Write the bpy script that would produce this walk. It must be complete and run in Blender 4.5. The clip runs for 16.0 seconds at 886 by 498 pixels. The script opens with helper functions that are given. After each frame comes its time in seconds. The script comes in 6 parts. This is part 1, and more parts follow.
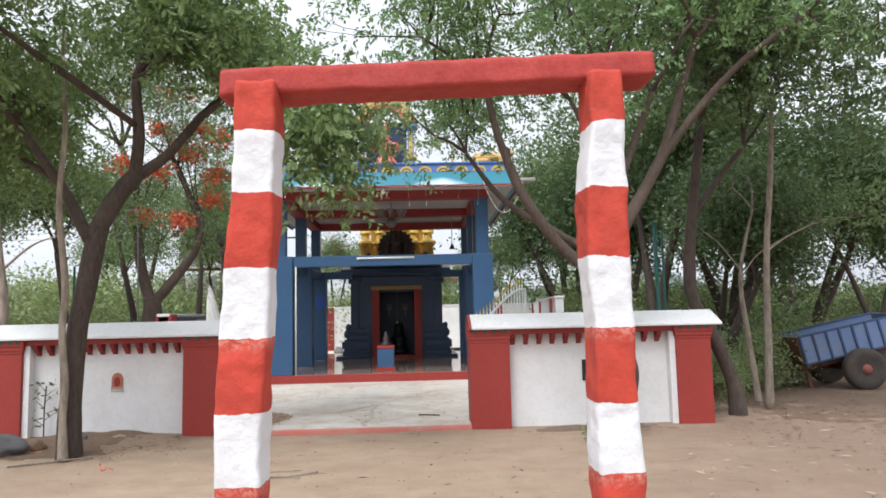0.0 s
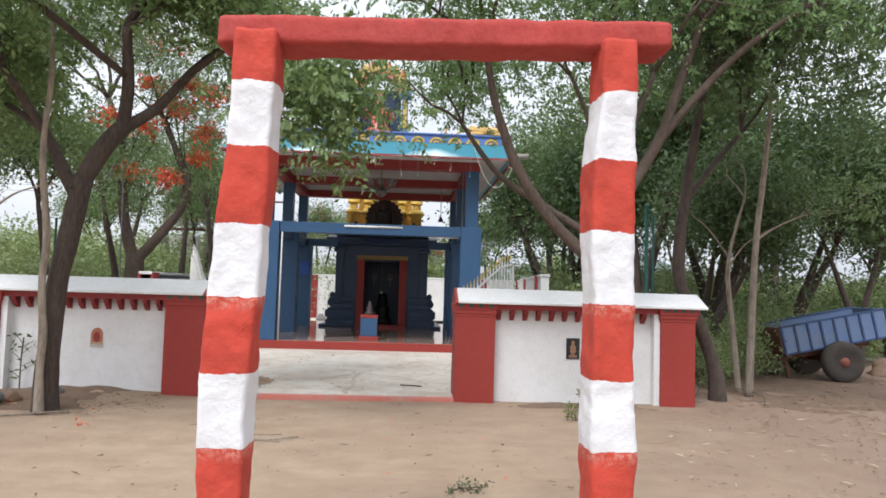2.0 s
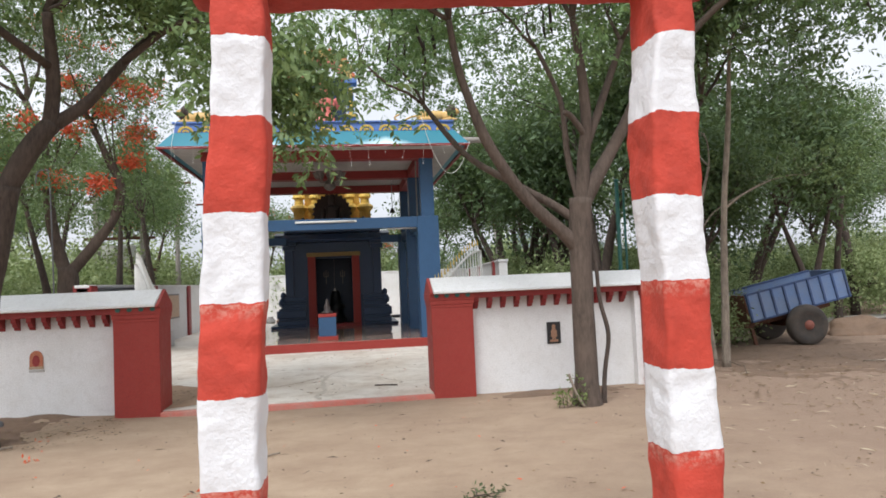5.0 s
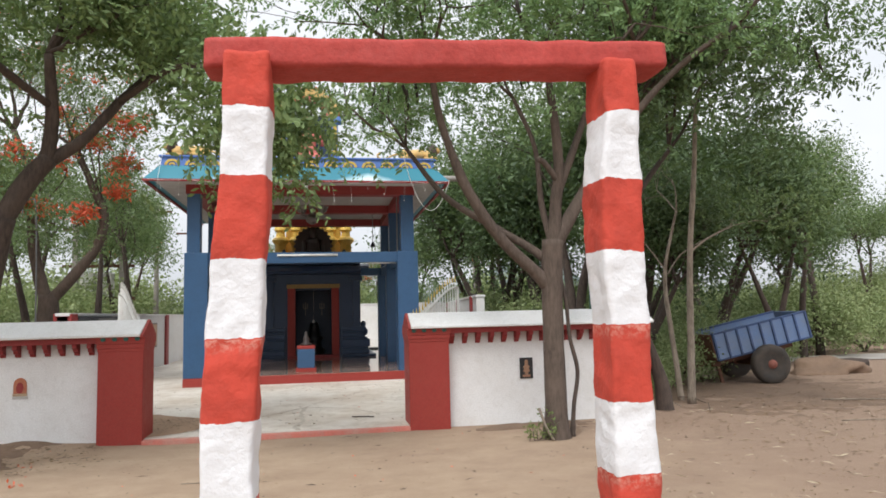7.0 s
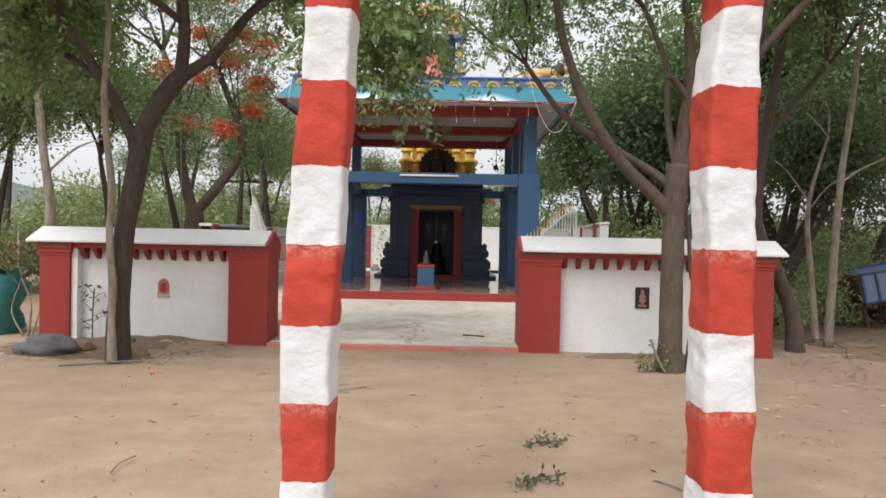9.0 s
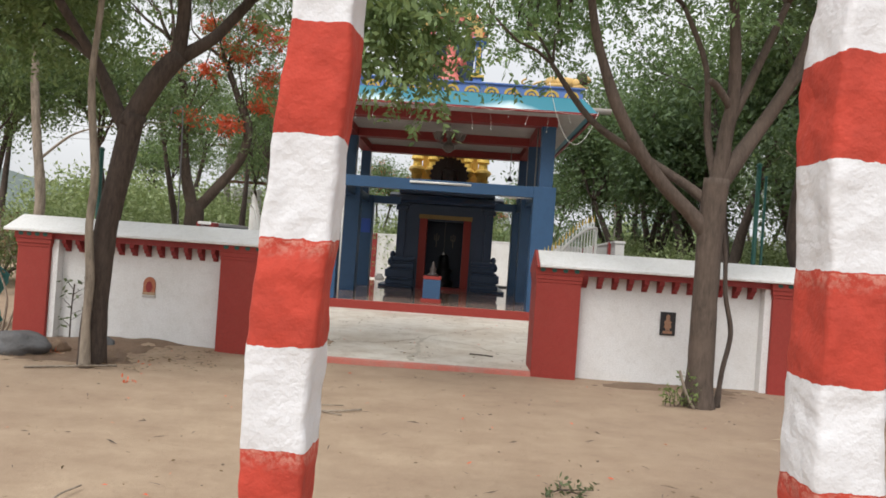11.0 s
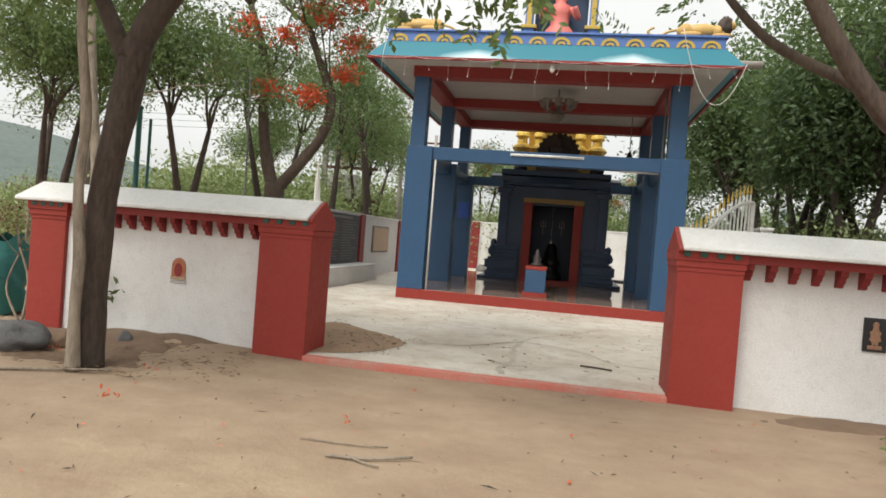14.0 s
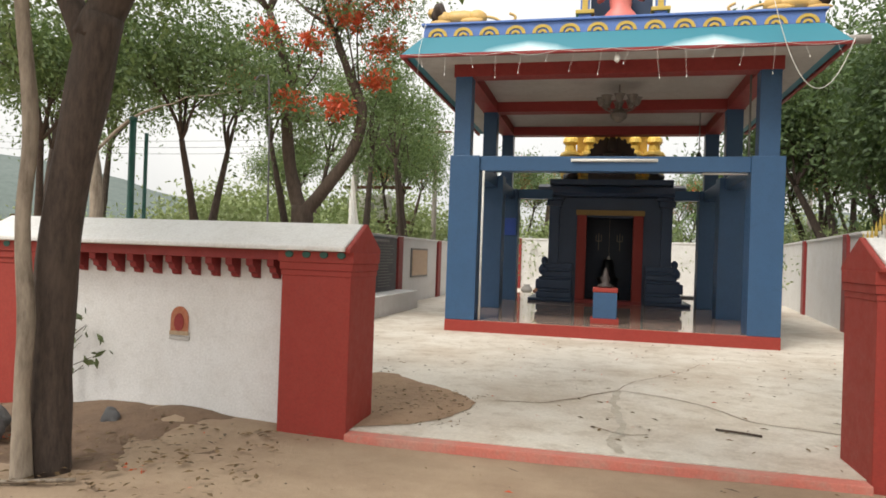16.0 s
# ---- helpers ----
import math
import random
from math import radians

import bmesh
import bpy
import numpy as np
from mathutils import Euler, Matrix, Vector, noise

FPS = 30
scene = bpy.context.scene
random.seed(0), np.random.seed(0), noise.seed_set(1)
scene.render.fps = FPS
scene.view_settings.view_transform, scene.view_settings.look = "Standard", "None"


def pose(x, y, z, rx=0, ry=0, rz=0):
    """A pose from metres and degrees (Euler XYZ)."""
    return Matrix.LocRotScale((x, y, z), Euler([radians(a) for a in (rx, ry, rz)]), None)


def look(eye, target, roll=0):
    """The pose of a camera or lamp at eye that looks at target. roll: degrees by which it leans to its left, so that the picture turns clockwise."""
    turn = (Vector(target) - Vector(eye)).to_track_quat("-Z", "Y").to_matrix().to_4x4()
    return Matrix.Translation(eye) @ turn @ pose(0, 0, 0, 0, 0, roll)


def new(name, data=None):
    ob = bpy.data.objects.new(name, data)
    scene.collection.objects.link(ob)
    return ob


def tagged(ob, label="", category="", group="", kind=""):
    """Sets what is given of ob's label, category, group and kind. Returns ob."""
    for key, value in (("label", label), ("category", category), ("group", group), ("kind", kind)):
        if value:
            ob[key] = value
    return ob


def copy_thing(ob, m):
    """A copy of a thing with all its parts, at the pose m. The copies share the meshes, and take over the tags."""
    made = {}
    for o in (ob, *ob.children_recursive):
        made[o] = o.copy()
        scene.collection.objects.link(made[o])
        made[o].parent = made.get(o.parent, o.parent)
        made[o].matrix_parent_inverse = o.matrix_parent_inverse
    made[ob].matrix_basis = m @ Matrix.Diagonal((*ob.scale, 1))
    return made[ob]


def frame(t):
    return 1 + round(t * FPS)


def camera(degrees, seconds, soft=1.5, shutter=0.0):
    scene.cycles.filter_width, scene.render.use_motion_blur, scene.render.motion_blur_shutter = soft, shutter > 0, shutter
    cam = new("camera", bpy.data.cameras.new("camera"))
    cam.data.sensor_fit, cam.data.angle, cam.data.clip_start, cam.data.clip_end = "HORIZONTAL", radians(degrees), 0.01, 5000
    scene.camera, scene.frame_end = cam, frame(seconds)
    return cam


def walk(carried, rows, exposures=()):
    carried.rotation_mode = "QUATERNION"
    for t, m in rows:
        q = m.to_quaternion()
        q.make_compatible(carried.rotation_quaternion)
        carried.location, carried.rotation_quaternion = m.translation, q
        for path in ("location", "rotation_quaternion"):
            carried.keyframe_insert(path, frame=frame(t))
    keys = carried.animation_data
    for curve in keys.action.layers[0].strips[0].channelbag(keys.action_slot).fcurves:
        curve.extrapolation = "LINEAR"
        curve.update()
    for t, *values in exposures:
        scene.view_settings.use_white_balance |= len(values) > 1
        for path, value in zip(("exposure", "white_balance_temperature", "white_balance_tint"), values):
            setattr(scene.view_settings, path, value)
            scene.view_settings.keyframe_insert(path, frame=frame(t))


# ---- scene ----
cam = camera(66.0, 16.0, 1.7)
PATH = [
    (0, (0.577, 0.163, 1.667), (0.647, 2.152, 1.863), -1.3),
    (0.5, (0.596, 0.157, 1.674), (0.674, 2.147, 1.864), -1.7),
    (1, (0.569, 0.156, 1.665), (0.605, 2.148, 1.836), -1.1),
    (1.5, (0.581, 0.186, 1.653), (0.649, 2.178, 1.815), -1.0),
    (2, (0.511, 0.273, 1.639), (0.624, 2.266, 1.759), 1.7),
    (2.5, (0.431, 0.488, 1.572), (0.587, 2.481, 1.633), 1.4),
    (3, (0.322, 0.616, 1.567), (0.459, 2.611, 1.605), 1.9),
    (3.5, (0.229, 0.849, 1.572), (0.453, 2.833, 1.693), 0.4),
    (3.7, (0.203, 0.891, 1.568), (0.443, 2.875, 1.652), 0.9),
    (5.8, (0.059, 0.821, 1.656), (0.369, 2.791, 1.804), -4.1),
    (6, (0.033, 0.782, 1.651), (0.386, 2.741, 1.85), -2.3),
    (6.5, (0.011, 0.574, 1.668), (0.298, 2.544, 1.866), -2.1),
    (7, (0.077, 0.448, 1.665), (0.425, 2.409, 1.853), -1.4),
    (7.5, (0.154, 0.264, 1.599), (0.424, 2.245, 1.544), 2.0),
    (8, (0.22, 0.27, 1.658), (0.455, 2.256, 1.632), 0.0),
    (8.5, (0.24, 0.443, 1.633), (0.475, 2.429, 1.6), 1.8),
    (9, (0.314, 0.564, 1.615), (0.288, 2.564, 1.585), 1.2),
    (9.2, (0.353, 0.62, 1.604), (0.321, 2.62, 1.638), 3.5),
    (11.3, (0.234, 1.541, 1.548), (0.19, 3.54, 1.54), 4.0),
    (11.5, (0.251, 1.68, 1.523), (0.205, 3.679, 1.467), 2.4),
    (12, (0.167, 1.974, 1.51), (0.359, 3.962, 1.412), 1.1),
    (12.5, (0.221, 2.373, 1.453), (0.448, 4.357, 1.341), 2.6),
    (13, (0.365, 2.72, 1.434), (0.477, 4.712, 1.287), 2.9),
    (13.5, (0.304, 3.23, 1.395), (0.387, 5.225, 1.286), 4.5),
    (14, (0.276, 3.681, 1.398), (-0.083, 5.648, 1.363), 4.5),
    (14.5, (0.221, 4.182, 1.438), (-0.267, 6.121, 1.389), 1.3),
    (15, (-0.03, 4.559, 1.473), (-0.469, 6.51, 1.456), 1.2),
    (15.5, (-0.227, 5.011, 1.474), (-0.701, 6.954, 1.499), 2.5),
    (16, (-0.47, 5.427, 1.47), (-0.919, 7.376, 1.482), 2.0),
]
walk(cam, [(t, look(eye, target, roll)) for t, eye, target, roll in PATH], [(0.0, 0.96, 6100, 11), (3.7, 0.86, 6150, 11), (7.0, 0.84, 6350, 10), (9.0, 0.76, 6500, 10), (12.0, 0.70, 6500, 10), (13.0, 0.72, 6600, 7), (14.5, 0.85, 6850, 8), (16.0, 0.93, 6900, 9)])

# ---- sky and sun: bright thin overcast ----
SUN_ELEV, SUN_ROT = radians(56), radians(205)
world = bpy.data.worlds.new("sky")
scene.world = world
world.use_nodes = True
wn = world.node_tree
wn.nodes.clear()
w_out = wn.nodes.new("ShaderNodeOutputWorld")
w_bg = wn.nodes.new("ShaderNodeBackground")
w_sky = wn.nodes.new("ShaderNodeTexSky")
w_sky.sky_type = "NISHITA"
w_sky.sun_disc = False
w_sky.sun_elevation, w_sky.sun_rotation = SUN_ELEV, SUN_ROT
w_sky.air_density, w_sky.dust_density, w_sky.ozone_density = 1.0, 4.0, 0.6
w_hsv = wn.nodes.new("ShaderNodeHueSaturation")
w_hsv.inputs["Saturation"].default_value = 0.10
w_bg.inputs["Strength"].default_value = 0.15
wn.links.new(w_sky.outputs["Color"], w_hsv.inputs["Color"])
w_dir = wn.nodes.new("ShaderNodeTexCoord")
w_cloud = wn.nodes.new("ShaderNodeTexNoise")
w_cloud.inputs["Scale"].default_value, w_cloud.inputs["Detail"].default_value = 2.2, 6
wn.links.new(w_dir.outputs["Generated"], w_cloud.inputs["Vector"])
w_ramp = wn.nodes.new("ShaderNodeValToRGB")
w_ramp.color_ramp.elements[0].position, w_ramp.color_ramp.elements[0].color = 0.3, (3.1, 3.22, 3.4, 1)
w_ramp.color_ramp.elements[1].position, w_ramp.color_ramp.elements[1].color = 0.7, (4.5, 4.55, 4.6, 1)
wn.links.new(w_cloud.outputs["Fac"], w_ramp.inputs["Fac"])
w_mix = wn.nodes.new("ShaderNodeMix")
w_mix.data_type = "RGBA"
w_mix.inputs["Factor"].default_value = 0.75
wn.links.new(w_hsv.outputs["Color"], w_mix.inputs["A"])
wn.links.new(w_ramp.outputs["Color"], w_mix.inputs["B"])
# an overcast dome is brighter overhead than at the horizon
w_sep = wn.nodes.new("ShaderNodeSeparateXYZ")
wn.links.new(w_dir.outputs["Generated"], w_sep.inputs[0])
w_dome = wn.nodes.new("ShaderNodeMath")
w_dome.operation = "MULTIPLY_ADD"
w_dome.inputs[1].default_value, w_dome.inputs[2].default_value = 0.32, 0.90
w_dome.use_clamp = False
wn.links.new(w_sep.outputs["Z"], w_dome.inputs[0])
w_scale = wn.nodes.new("ShaderNodeVectorMath")
w_scale.operation = "SCALE"
wn.links.new(w_mix.outputs["Result"], w_scale.inputs[0])
wn.links.new(w_dome.outputs[0], w_scale.inputs["Scale"])
wn.links.new(w_scale.outputs[0], w_bg.inputs["Color"])
wn.links.new(w_bg.outputs["Background"], w_out.inputs["Surface"])

sun_data = bpy.data.lights.new("sun", "SUN")
sun_data.energy, sun_data.angle, sun_data.color = 1.3, radians(20), (1.0, 0.97, 0.93)
sun = new("sun", sun_data)
sun.matrix_world = look((0, 0, 60), Vector((0, 0, 60)) - Vector((math.sin(SUN_ROT) * math.cos(SUN_ELEV), math.cos(SUN_ROT) * math.cos(SUN_ELEV), math.sin(SUN_ELEV))))


# ---- materials ----
def nodes_of(name):
    m = bpy.data.materials.new(name)
    m.use_nodes = True
    t = m.node_tree
    return m, t, t.nodes["Principled BSDF"]


def noise_node(t, scale, detail=4, rough=0.6, vec=None):
    n = t.nodes.new("ShaderNodeTexNoise")
    n.inputs["Scale"].default_value, n.inputs["Detail"].default_value, n.inputs["Roughness"].default_value = scale, detail, rough
    if vec is not None:
        t.links.new(vec, n.inputs["Vector"])
    return n


def ramp(t, fac, stops, interp="LINEAR"):
    r = t.nodes.new("ShaderNodeValToRGB")
    r.color_ramp.interpolation = interp
    e = r.color_ramp.elements
    while len(e) < len(stops):
        e.new(0.5)
    for el, (p, c) in zip(e, stops):
        el.position, el.color = p, (*c, 1) if len(c) == 3 else c
    t.links.new(fac, r.inputs["Fac"])
    return r


def mixc(t, fac, a, b, mode="MIX"):
    m = t.nodes.new("ShaderNodeMix")
    m.data_type, m.blend_type = "RGBA", mode
    for sock, v in ((m.inputs["Factor"], fac), (m.inputs["A"], a), (m.inputs["B"], b)):
        if isinstance(v, (int, float)):
            sock.default_value = v
        elif isinstance(v, tuple):
            sock.default_value = (*v, 1)
        else:
            t.links.new(v, sock)
    return m.outputs["Result"]


def math_node(t, op, a, b=0.0):
    m = t.nodes.new("ShaderNodeMath")
    m.operation = op
    for sock, v in ((m.inputs[0], a), (m.inputs[1], b)):
        if isinstance(v, (int, float)):
            sock.default_value = v
        else:
            t.links.new(v, sock)
    return m.outputs[0]


def coords(t):
    return t.nodes.new("ShaderNodeTexCoord").outputs["Object"]


def world_pos(t):
    return t.nodes.new("ShaderNodeNewGeometry").outputs["Position"]


def bump(t, b, height, strength, dist):
    n = t.nodes.new("ShaderNodeBump")
    n.inputs["Strength"].default_value, n.inputs["Distance"].default_value = strength, dist
    t.links.new(height, n.inputs["Height"])
    t.links.new(n.outputs["Normal"], b.inputs["Normal"])


def shade(c, k):
    return tuple(v * k for v in c)


def paint(name, colour, stain=None, amount=0.35, rough=0.6, fine=55.0, relief=0.25, dist=0.004, metal=0.0, big=1.6):
    """A painted or plain surface: broad fading, stains and a fine grain."""
    m, t, b = nodes_of(name)
    p = world_pos(t)
    stain = stain or shade(colour, 0.62)
    broad, mid, fine_n = noise_node(t, big, 5, 0.65, p), noise_node(t, big * 7, 5, 0.7, p), noise_node(t, fine, 3, 0.6, p)
    f1 = ramp(t, broad.outputs["Fac"], [(0.42, (0, 0, 0)), (0.75, (amount,) * 3)]).outputs["Color"]
    c = mixc(t, f1, colour, stain)
    f2 = ramp(t, mid.outputs["Fac"], [(0.5, (0, 0, 0)), (0.85, (amount,) * 3)]).outputs["Color"]
    c = mixc(t, f2, c, shade(stain, 0.85))
    f3 = ramp(t, fine_n.outputs["Fac"], [(0.3, (0.88,) * 3), (0.7, (1.06,) * 3)]).outputs["Color"]
    c = mixc(t, 1.0, c, f3, "MULTIPLY")
    t.links.new(c, b.inputs["Base Color"])
    r = ramp(t, mid.outputs["Fac"], [(0.3, (rough * 0.85,) * 3), (0.75, (min(1, rough * 1.2),) * 3)]).outputs["Color"]
    t.links.new(r, b.inputs["Roughness"])
    b.inputs["Metallic"].default_value = metal
    h = math_node(t, "ADD", math_node(t, "MULTIPLY", mid.outputs["Fac"], 1.5), fine_n.outputs["Fac"])
    bump(t, b, h, relief, dist)
    return m


def bark(name, dark, light, scale=6.0):
    m, t, b = nodes_of(name)
    p = world_pos(t)
    mp = t.nodes.new("ShaderNodeMapping")
    mp.inputs["Scale"].default_value = (1, 1, 0.22)
    t.links.new(p, mp.inputs["Vector"])
    n1, n2, n3 = noise_node(t, scale * 5, 6, 0.7, mp.outputs["Vector"]), noise_node(t, scale * 0.4, 4, 0.6, p), noise_node(t, scale * 14, 3, 0.6, p)
    c = ramp(t, n1.outputs["Fac"], [(0.3, dark), (0.7, light)]).outputs["Color"]
    c = mixc(t, ramp(t, n2.outputs["Fac"], [(0.45, (0, 0, 0)), (0.8, (0.6,) * 3)]).outputs["Color"], c, shade(light, 1.25))
    t.links.new(c, b.inputs["Base Color"])
    b.inputs["Roughness"].default_value = 0.9
    bump(t, b, math_node(t, "ADD", n1.outputs["Fac"], math_node(t, "MULTIPLY", n3.outputs["Fac"], 0.4)), 0.7, 0.012)
    return m


def leafy(name, dark, light, see=0.35):
    m, t, b = nodes_of(name)
    g = t.nodes.new("ShaderNodeNewGeometry")
    n = noise_node(t, 0.9, 3, 0.6, g.outputs["Position"])
    f = math_node(t, "ADD", math_node(t, "MULTIPLY", g.outputs["Random Per Island"], 0.6), math_node(t, "MULTIPLY", n.outputs["Fac"], 0.4))
    c = ramp(t, f, [(0.15, dark), (0.75, light)]).outputs["Color"]
    t.links.new(c, b.inputs["Base Color"])
    b.inputs["Roughness"].default_value = 0.5
    b.inputs["Specular IOR Level"].default_value = 0.3
    tr = t.nodes.new("ShaderNodeBsdfTranslucent")
    t.links.new(mixc(t, 0.5, c, (0.16, 0.24, 0.03)), tr.inputs["Color"])
    mx = t.nodes.new("ShaderNodeMixShader")
    mx.inputs[0].default_value = see
    t.links.new(b.outputs[0], mx.inputs[1])
    t.links.new(tr.outputs[0], mx.inputs[2])
    t.links.new(mx.outputs[0], t.nodes["Material Output"].inputs["Surface"])
    return m


def banded(name, heights, first_red, red=(0.50, 0.055, 0.032), white=(0.68, 0.685, 0.705)):
    """Limewash bands on rough stone: heights from the ground up, colours by turns."""
    m, t, b = nodes_of(name)
    p = world_pos(t)
    sep = t.nodes.new("ShaderNodeSeparateXYZ")
    t.links.new(p, sep.inputs[0])
    wob = noise_node(t, 9, 4, 0.6, p)
    z = math_node(t, "ADD", sep.outputs["Z"], math_node(t, "MULTIPLY", math_node(t, "SUBTRACT", wob.outputs["Fac"], 0.5), 0.05))
    z4 = math_node(t, "DIVIDE", z, 4.0)
    stops, is_red = [(0.0, (1, 1, 1) if first_red else (0, 0, 0))], first_red
    for h in heights:
        is_red = not is_red
        stops.append((h / 4.0, (1, 1, 1) if is_red else (0, 0, 0)))
    mask = ramp(t, z4, stops, "CONSTANT").outputs["Color"]
    n1, n2, n3 = noise_node(t, 5, 6, 0.7, p), noise_node(t, 8.5, 4, 0.6, p), noise_node(t, 90, 3, 0.6, p)
    r = mixc(t, ramp(t, n1.outputs["Fac"], [(0.4, (0, 0, 0)), (0.75, (0.8,) * 3)]).outputs["Color"], red, shade(red, 0.55))
    r = mixc(t, ramp(t, n2.outputs["Fac"], [(0.66, (0, 0, 0)), (0.85, (0.22,) * 3)]).outputs["Color"], r, (0.55, 0.22, 0.17))
    w = mixc(t, ramp(t, n2.outputs["Fac"], [(0.5, (0, 0, 0)), (0.9, (0.45,) * 3)]).outputs["Color"], white, (0.52, 0.52, 0.54))
    # faded upper edge of the red bands
    fade = None
    edge = noise_node(t, 40, 4, 0.7, p)
    for k, h in enumerate(heights):
        if (k % 2 == 0) == first_red and h < 1.7:
            d = math_node(t, "SUBTRACT", h, z)
            e = ramp(t, math_node(t, "MULTIPLY", d, 10.0), [(0.0, (0, 0, 0)), (0.004, (0.85,) * 3), (0.75, (0, 0, 0))]).outputs["Color"]
            fade = e if fade is None else math_node(t, "MAXIMUM", fade, e)
    if fade is not None:
        ff = math_node(t, "MULTIPLY", fade, ramp(t, edge.outputs["Fac"], [(0.42, (0, 0, 0)), (0.6, (1, 1, 1))]).outputs["Color"])
        r = mixc(t, ff, r, (0.60, 0.28, 0.22))
    c = mixc(t, mask, w, r)
    t.links.new(c, b.inputs["Base Color"])
    b.inputs["Roughness"].default_value = 0.85
    h = math_node(t, "ADD", math_node(t, "MULTIPLY", n2.outputs["Fac"], 2.0), math_node(t, "MULTIPLY", n3.outputs["Fac"], 0.08))
    bump(t, b, h, 0.34, 0.03)
    return m


def sandy():
    m, t, b = nodes_of("sandy_ground")
    p = world_pos(t)
    n1, n2, n3, n4 = noise_node(t, 0.16, 5, 0.6, p), noise_node(t, 1.1, 6, 0.65, p), noise_node(t, 14, 5, 0.7, p), noise_node(t, 160, 3, 0.6, p)
    # swept streaks along the path
    mp = t.nodes.new("ShaderNodeMapping")
    mp.inputs["Scale"].default_value = (0.8, 1.1, 1)
    t.links.new(p, mp.inputs["Vector"])
    sw = noise_node(t, 2.2, 7, 0.68, mp.outputs["Vector"])
    c = ramp(t, sw.outputs["Fac"], [(0.3, (0.305, 0.215, 0.145)), (0.7, (0.425, 0.32, 0.222))]).outputs["Color"]
    c = mixc(t, ramp(t, n1.outputs["Fac"], [(0.42, (0, 0, 0)), (0.72, (0.65,) * 3)]).outputs["Color"], c, (0.24, 0.16, 0.11))
    c = mixc(t, ramp(t, n3.outputs["Fac"], [(0.58, (0, 0, 0)), (0.8, (0.55,) * 3)]).outputs["Color"], c, (0.23, 0.15, 0.10))
    # ground turns darker and redder towards +x, the border broken by noise
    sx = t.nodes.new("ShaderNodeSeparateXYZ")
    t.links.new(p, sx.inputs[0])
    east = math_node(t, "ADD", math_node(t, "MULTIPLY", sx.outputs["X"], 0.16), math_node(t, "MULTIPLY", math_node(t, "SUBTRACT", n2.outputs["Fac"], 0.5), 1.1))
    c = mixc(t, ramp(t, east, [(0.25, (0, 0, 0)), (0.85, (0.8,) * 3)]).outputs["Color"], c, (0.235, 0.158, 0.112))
    c = mixc(t, 1.0, c, ramp(t, n4.outputs["Fac"], [(0.3, (0.85,) * 3), (0.7, (1.12,) * 3)]).outputs["Color"], "MULTIPLY")
    t.links.new(c, b.inputs["Base Color"])
    b.inputs["Roughness"].default_value = 0.95
    bump(t, b, math_node(t, "ADD", math_node(t, "MULTIPLY", n3.outputs["Fac"], 2.0), n4.outputs["Fac"]), 0.5, 0.012)
    return m


RED = (0.285, 0.031, 0.021)
M_red = paint("red_paint", RED, (0.33, 0.035, 0.03), 0.5, 0.65)
M_red2 = paint("dark_red_paint", (0.27, 0.028, 0.026), (0.18, 0.024, 0.024), 0.4, 0.6)
M_kerb = paint("worn_red_kerb", (0.55, 0.17, 0.13), (0.45, 0.32, 0.26), 0.8, 0.8)
M_white = paint("white_limewash", (0.74, 0.735, 0.73), (0.57, 0.54, 0.50), 0.42, 0.78, relief=0.16)
M_corbel = paint("maroon_paint", (0.25, 0.024, 0.024), (0.17, 0.022, 0.022), 0.4, 0.7)
# ceiling white with the shade under the roof toned into its colour
M_white_dimmed = paint("white_soffit_dimmed", (0.50, 0.48, 0.46), (0.36, 0.33, 0.31), 0.5, 0.8)
M_blue = paint("blue_gloss_paint", (0.032, 0.088, 0.185), (0.025, 0.066, 0.135), 0.4, 0.42)
M_blue_dark = paint("deep_blue_paint", (0.028, 0.055, 0.115), (0.02, 0.04, 0.08), 0.5, 0.4)
M_parapet = paint("parapet_blue_paint", (0.10, 0.20, 0.52), (0.08, 0.15, 0.40), 0.4, 0.5)
M_teal = None
M_yellow = paint("ochre_yellow_paint", (0.60, 0.42, 0.08), (0.45, 0.30, 0.06), 0.4, 0.5)
M_yellow_dull = paint("dull_ochre_paint", (0.30, 0.19, 0.06), (0.22, 0.13, 0.05), 0.5, 0.6)
M_gold = paint("gold_paint", (0.86, 0.58, 0.13), (0.62, 0.38, 0.07), 0.5, 0.35, metal=0.15)
M_concrete = paint("worn_concrete", (0.66, 0.61, 0.54), (0.44, 0.355, 0.27), 0.95, 0.78, 40, 0.25, 0.004, big=0.55)
M_crack = paint("crack_dirt", (0.30, 0.235, 0.175), None, 0.4, 0.95)
M_crack_fill = paint("pale_mortar_dust", (0.50, 0.45, 0.38), (0.36, 0.30, 0.23), 0.7, 0.95, big=6)
M_tilefloor = paint("polished_stone_floor", (0.36, 0.26, 0.21), (0.24, 0.17, 0.13), 0.5, 0.045, 30, 0.004, 0.001)
M_black = paint("black_stone", (0.018, 0.018, 0.020), (0.03, 0.03, 0.03), 0.4, 0.35)
M_idol = paint("dark_brown_stone", (0.05, 0.034, 0.03), (0.022, 0.02, 0.022), 0.7, 0.5, 30, 0.5, 0.02)
M_granite = paint("dark_granite_slab", (0.045, 0.047, 0.052), (0.09, 0.09, 0.10), 0.5, 0.6)
M_pebble = paint("dusty_pebble", (0.20, 0.15, 0.11), (0.12, 0.09, 0.07), 0.6, 0.9)
M_grey = paint("grey_stone", (0.26, 0.25, 0.24), (0.16, 0.15, 0.14), 0.5, 0.85)
M_dusty_glass = paint("dusty_glass", (0.17, 0.15, 0.135), (0.10, 0.085, 0.075), 0.6, 0.35)
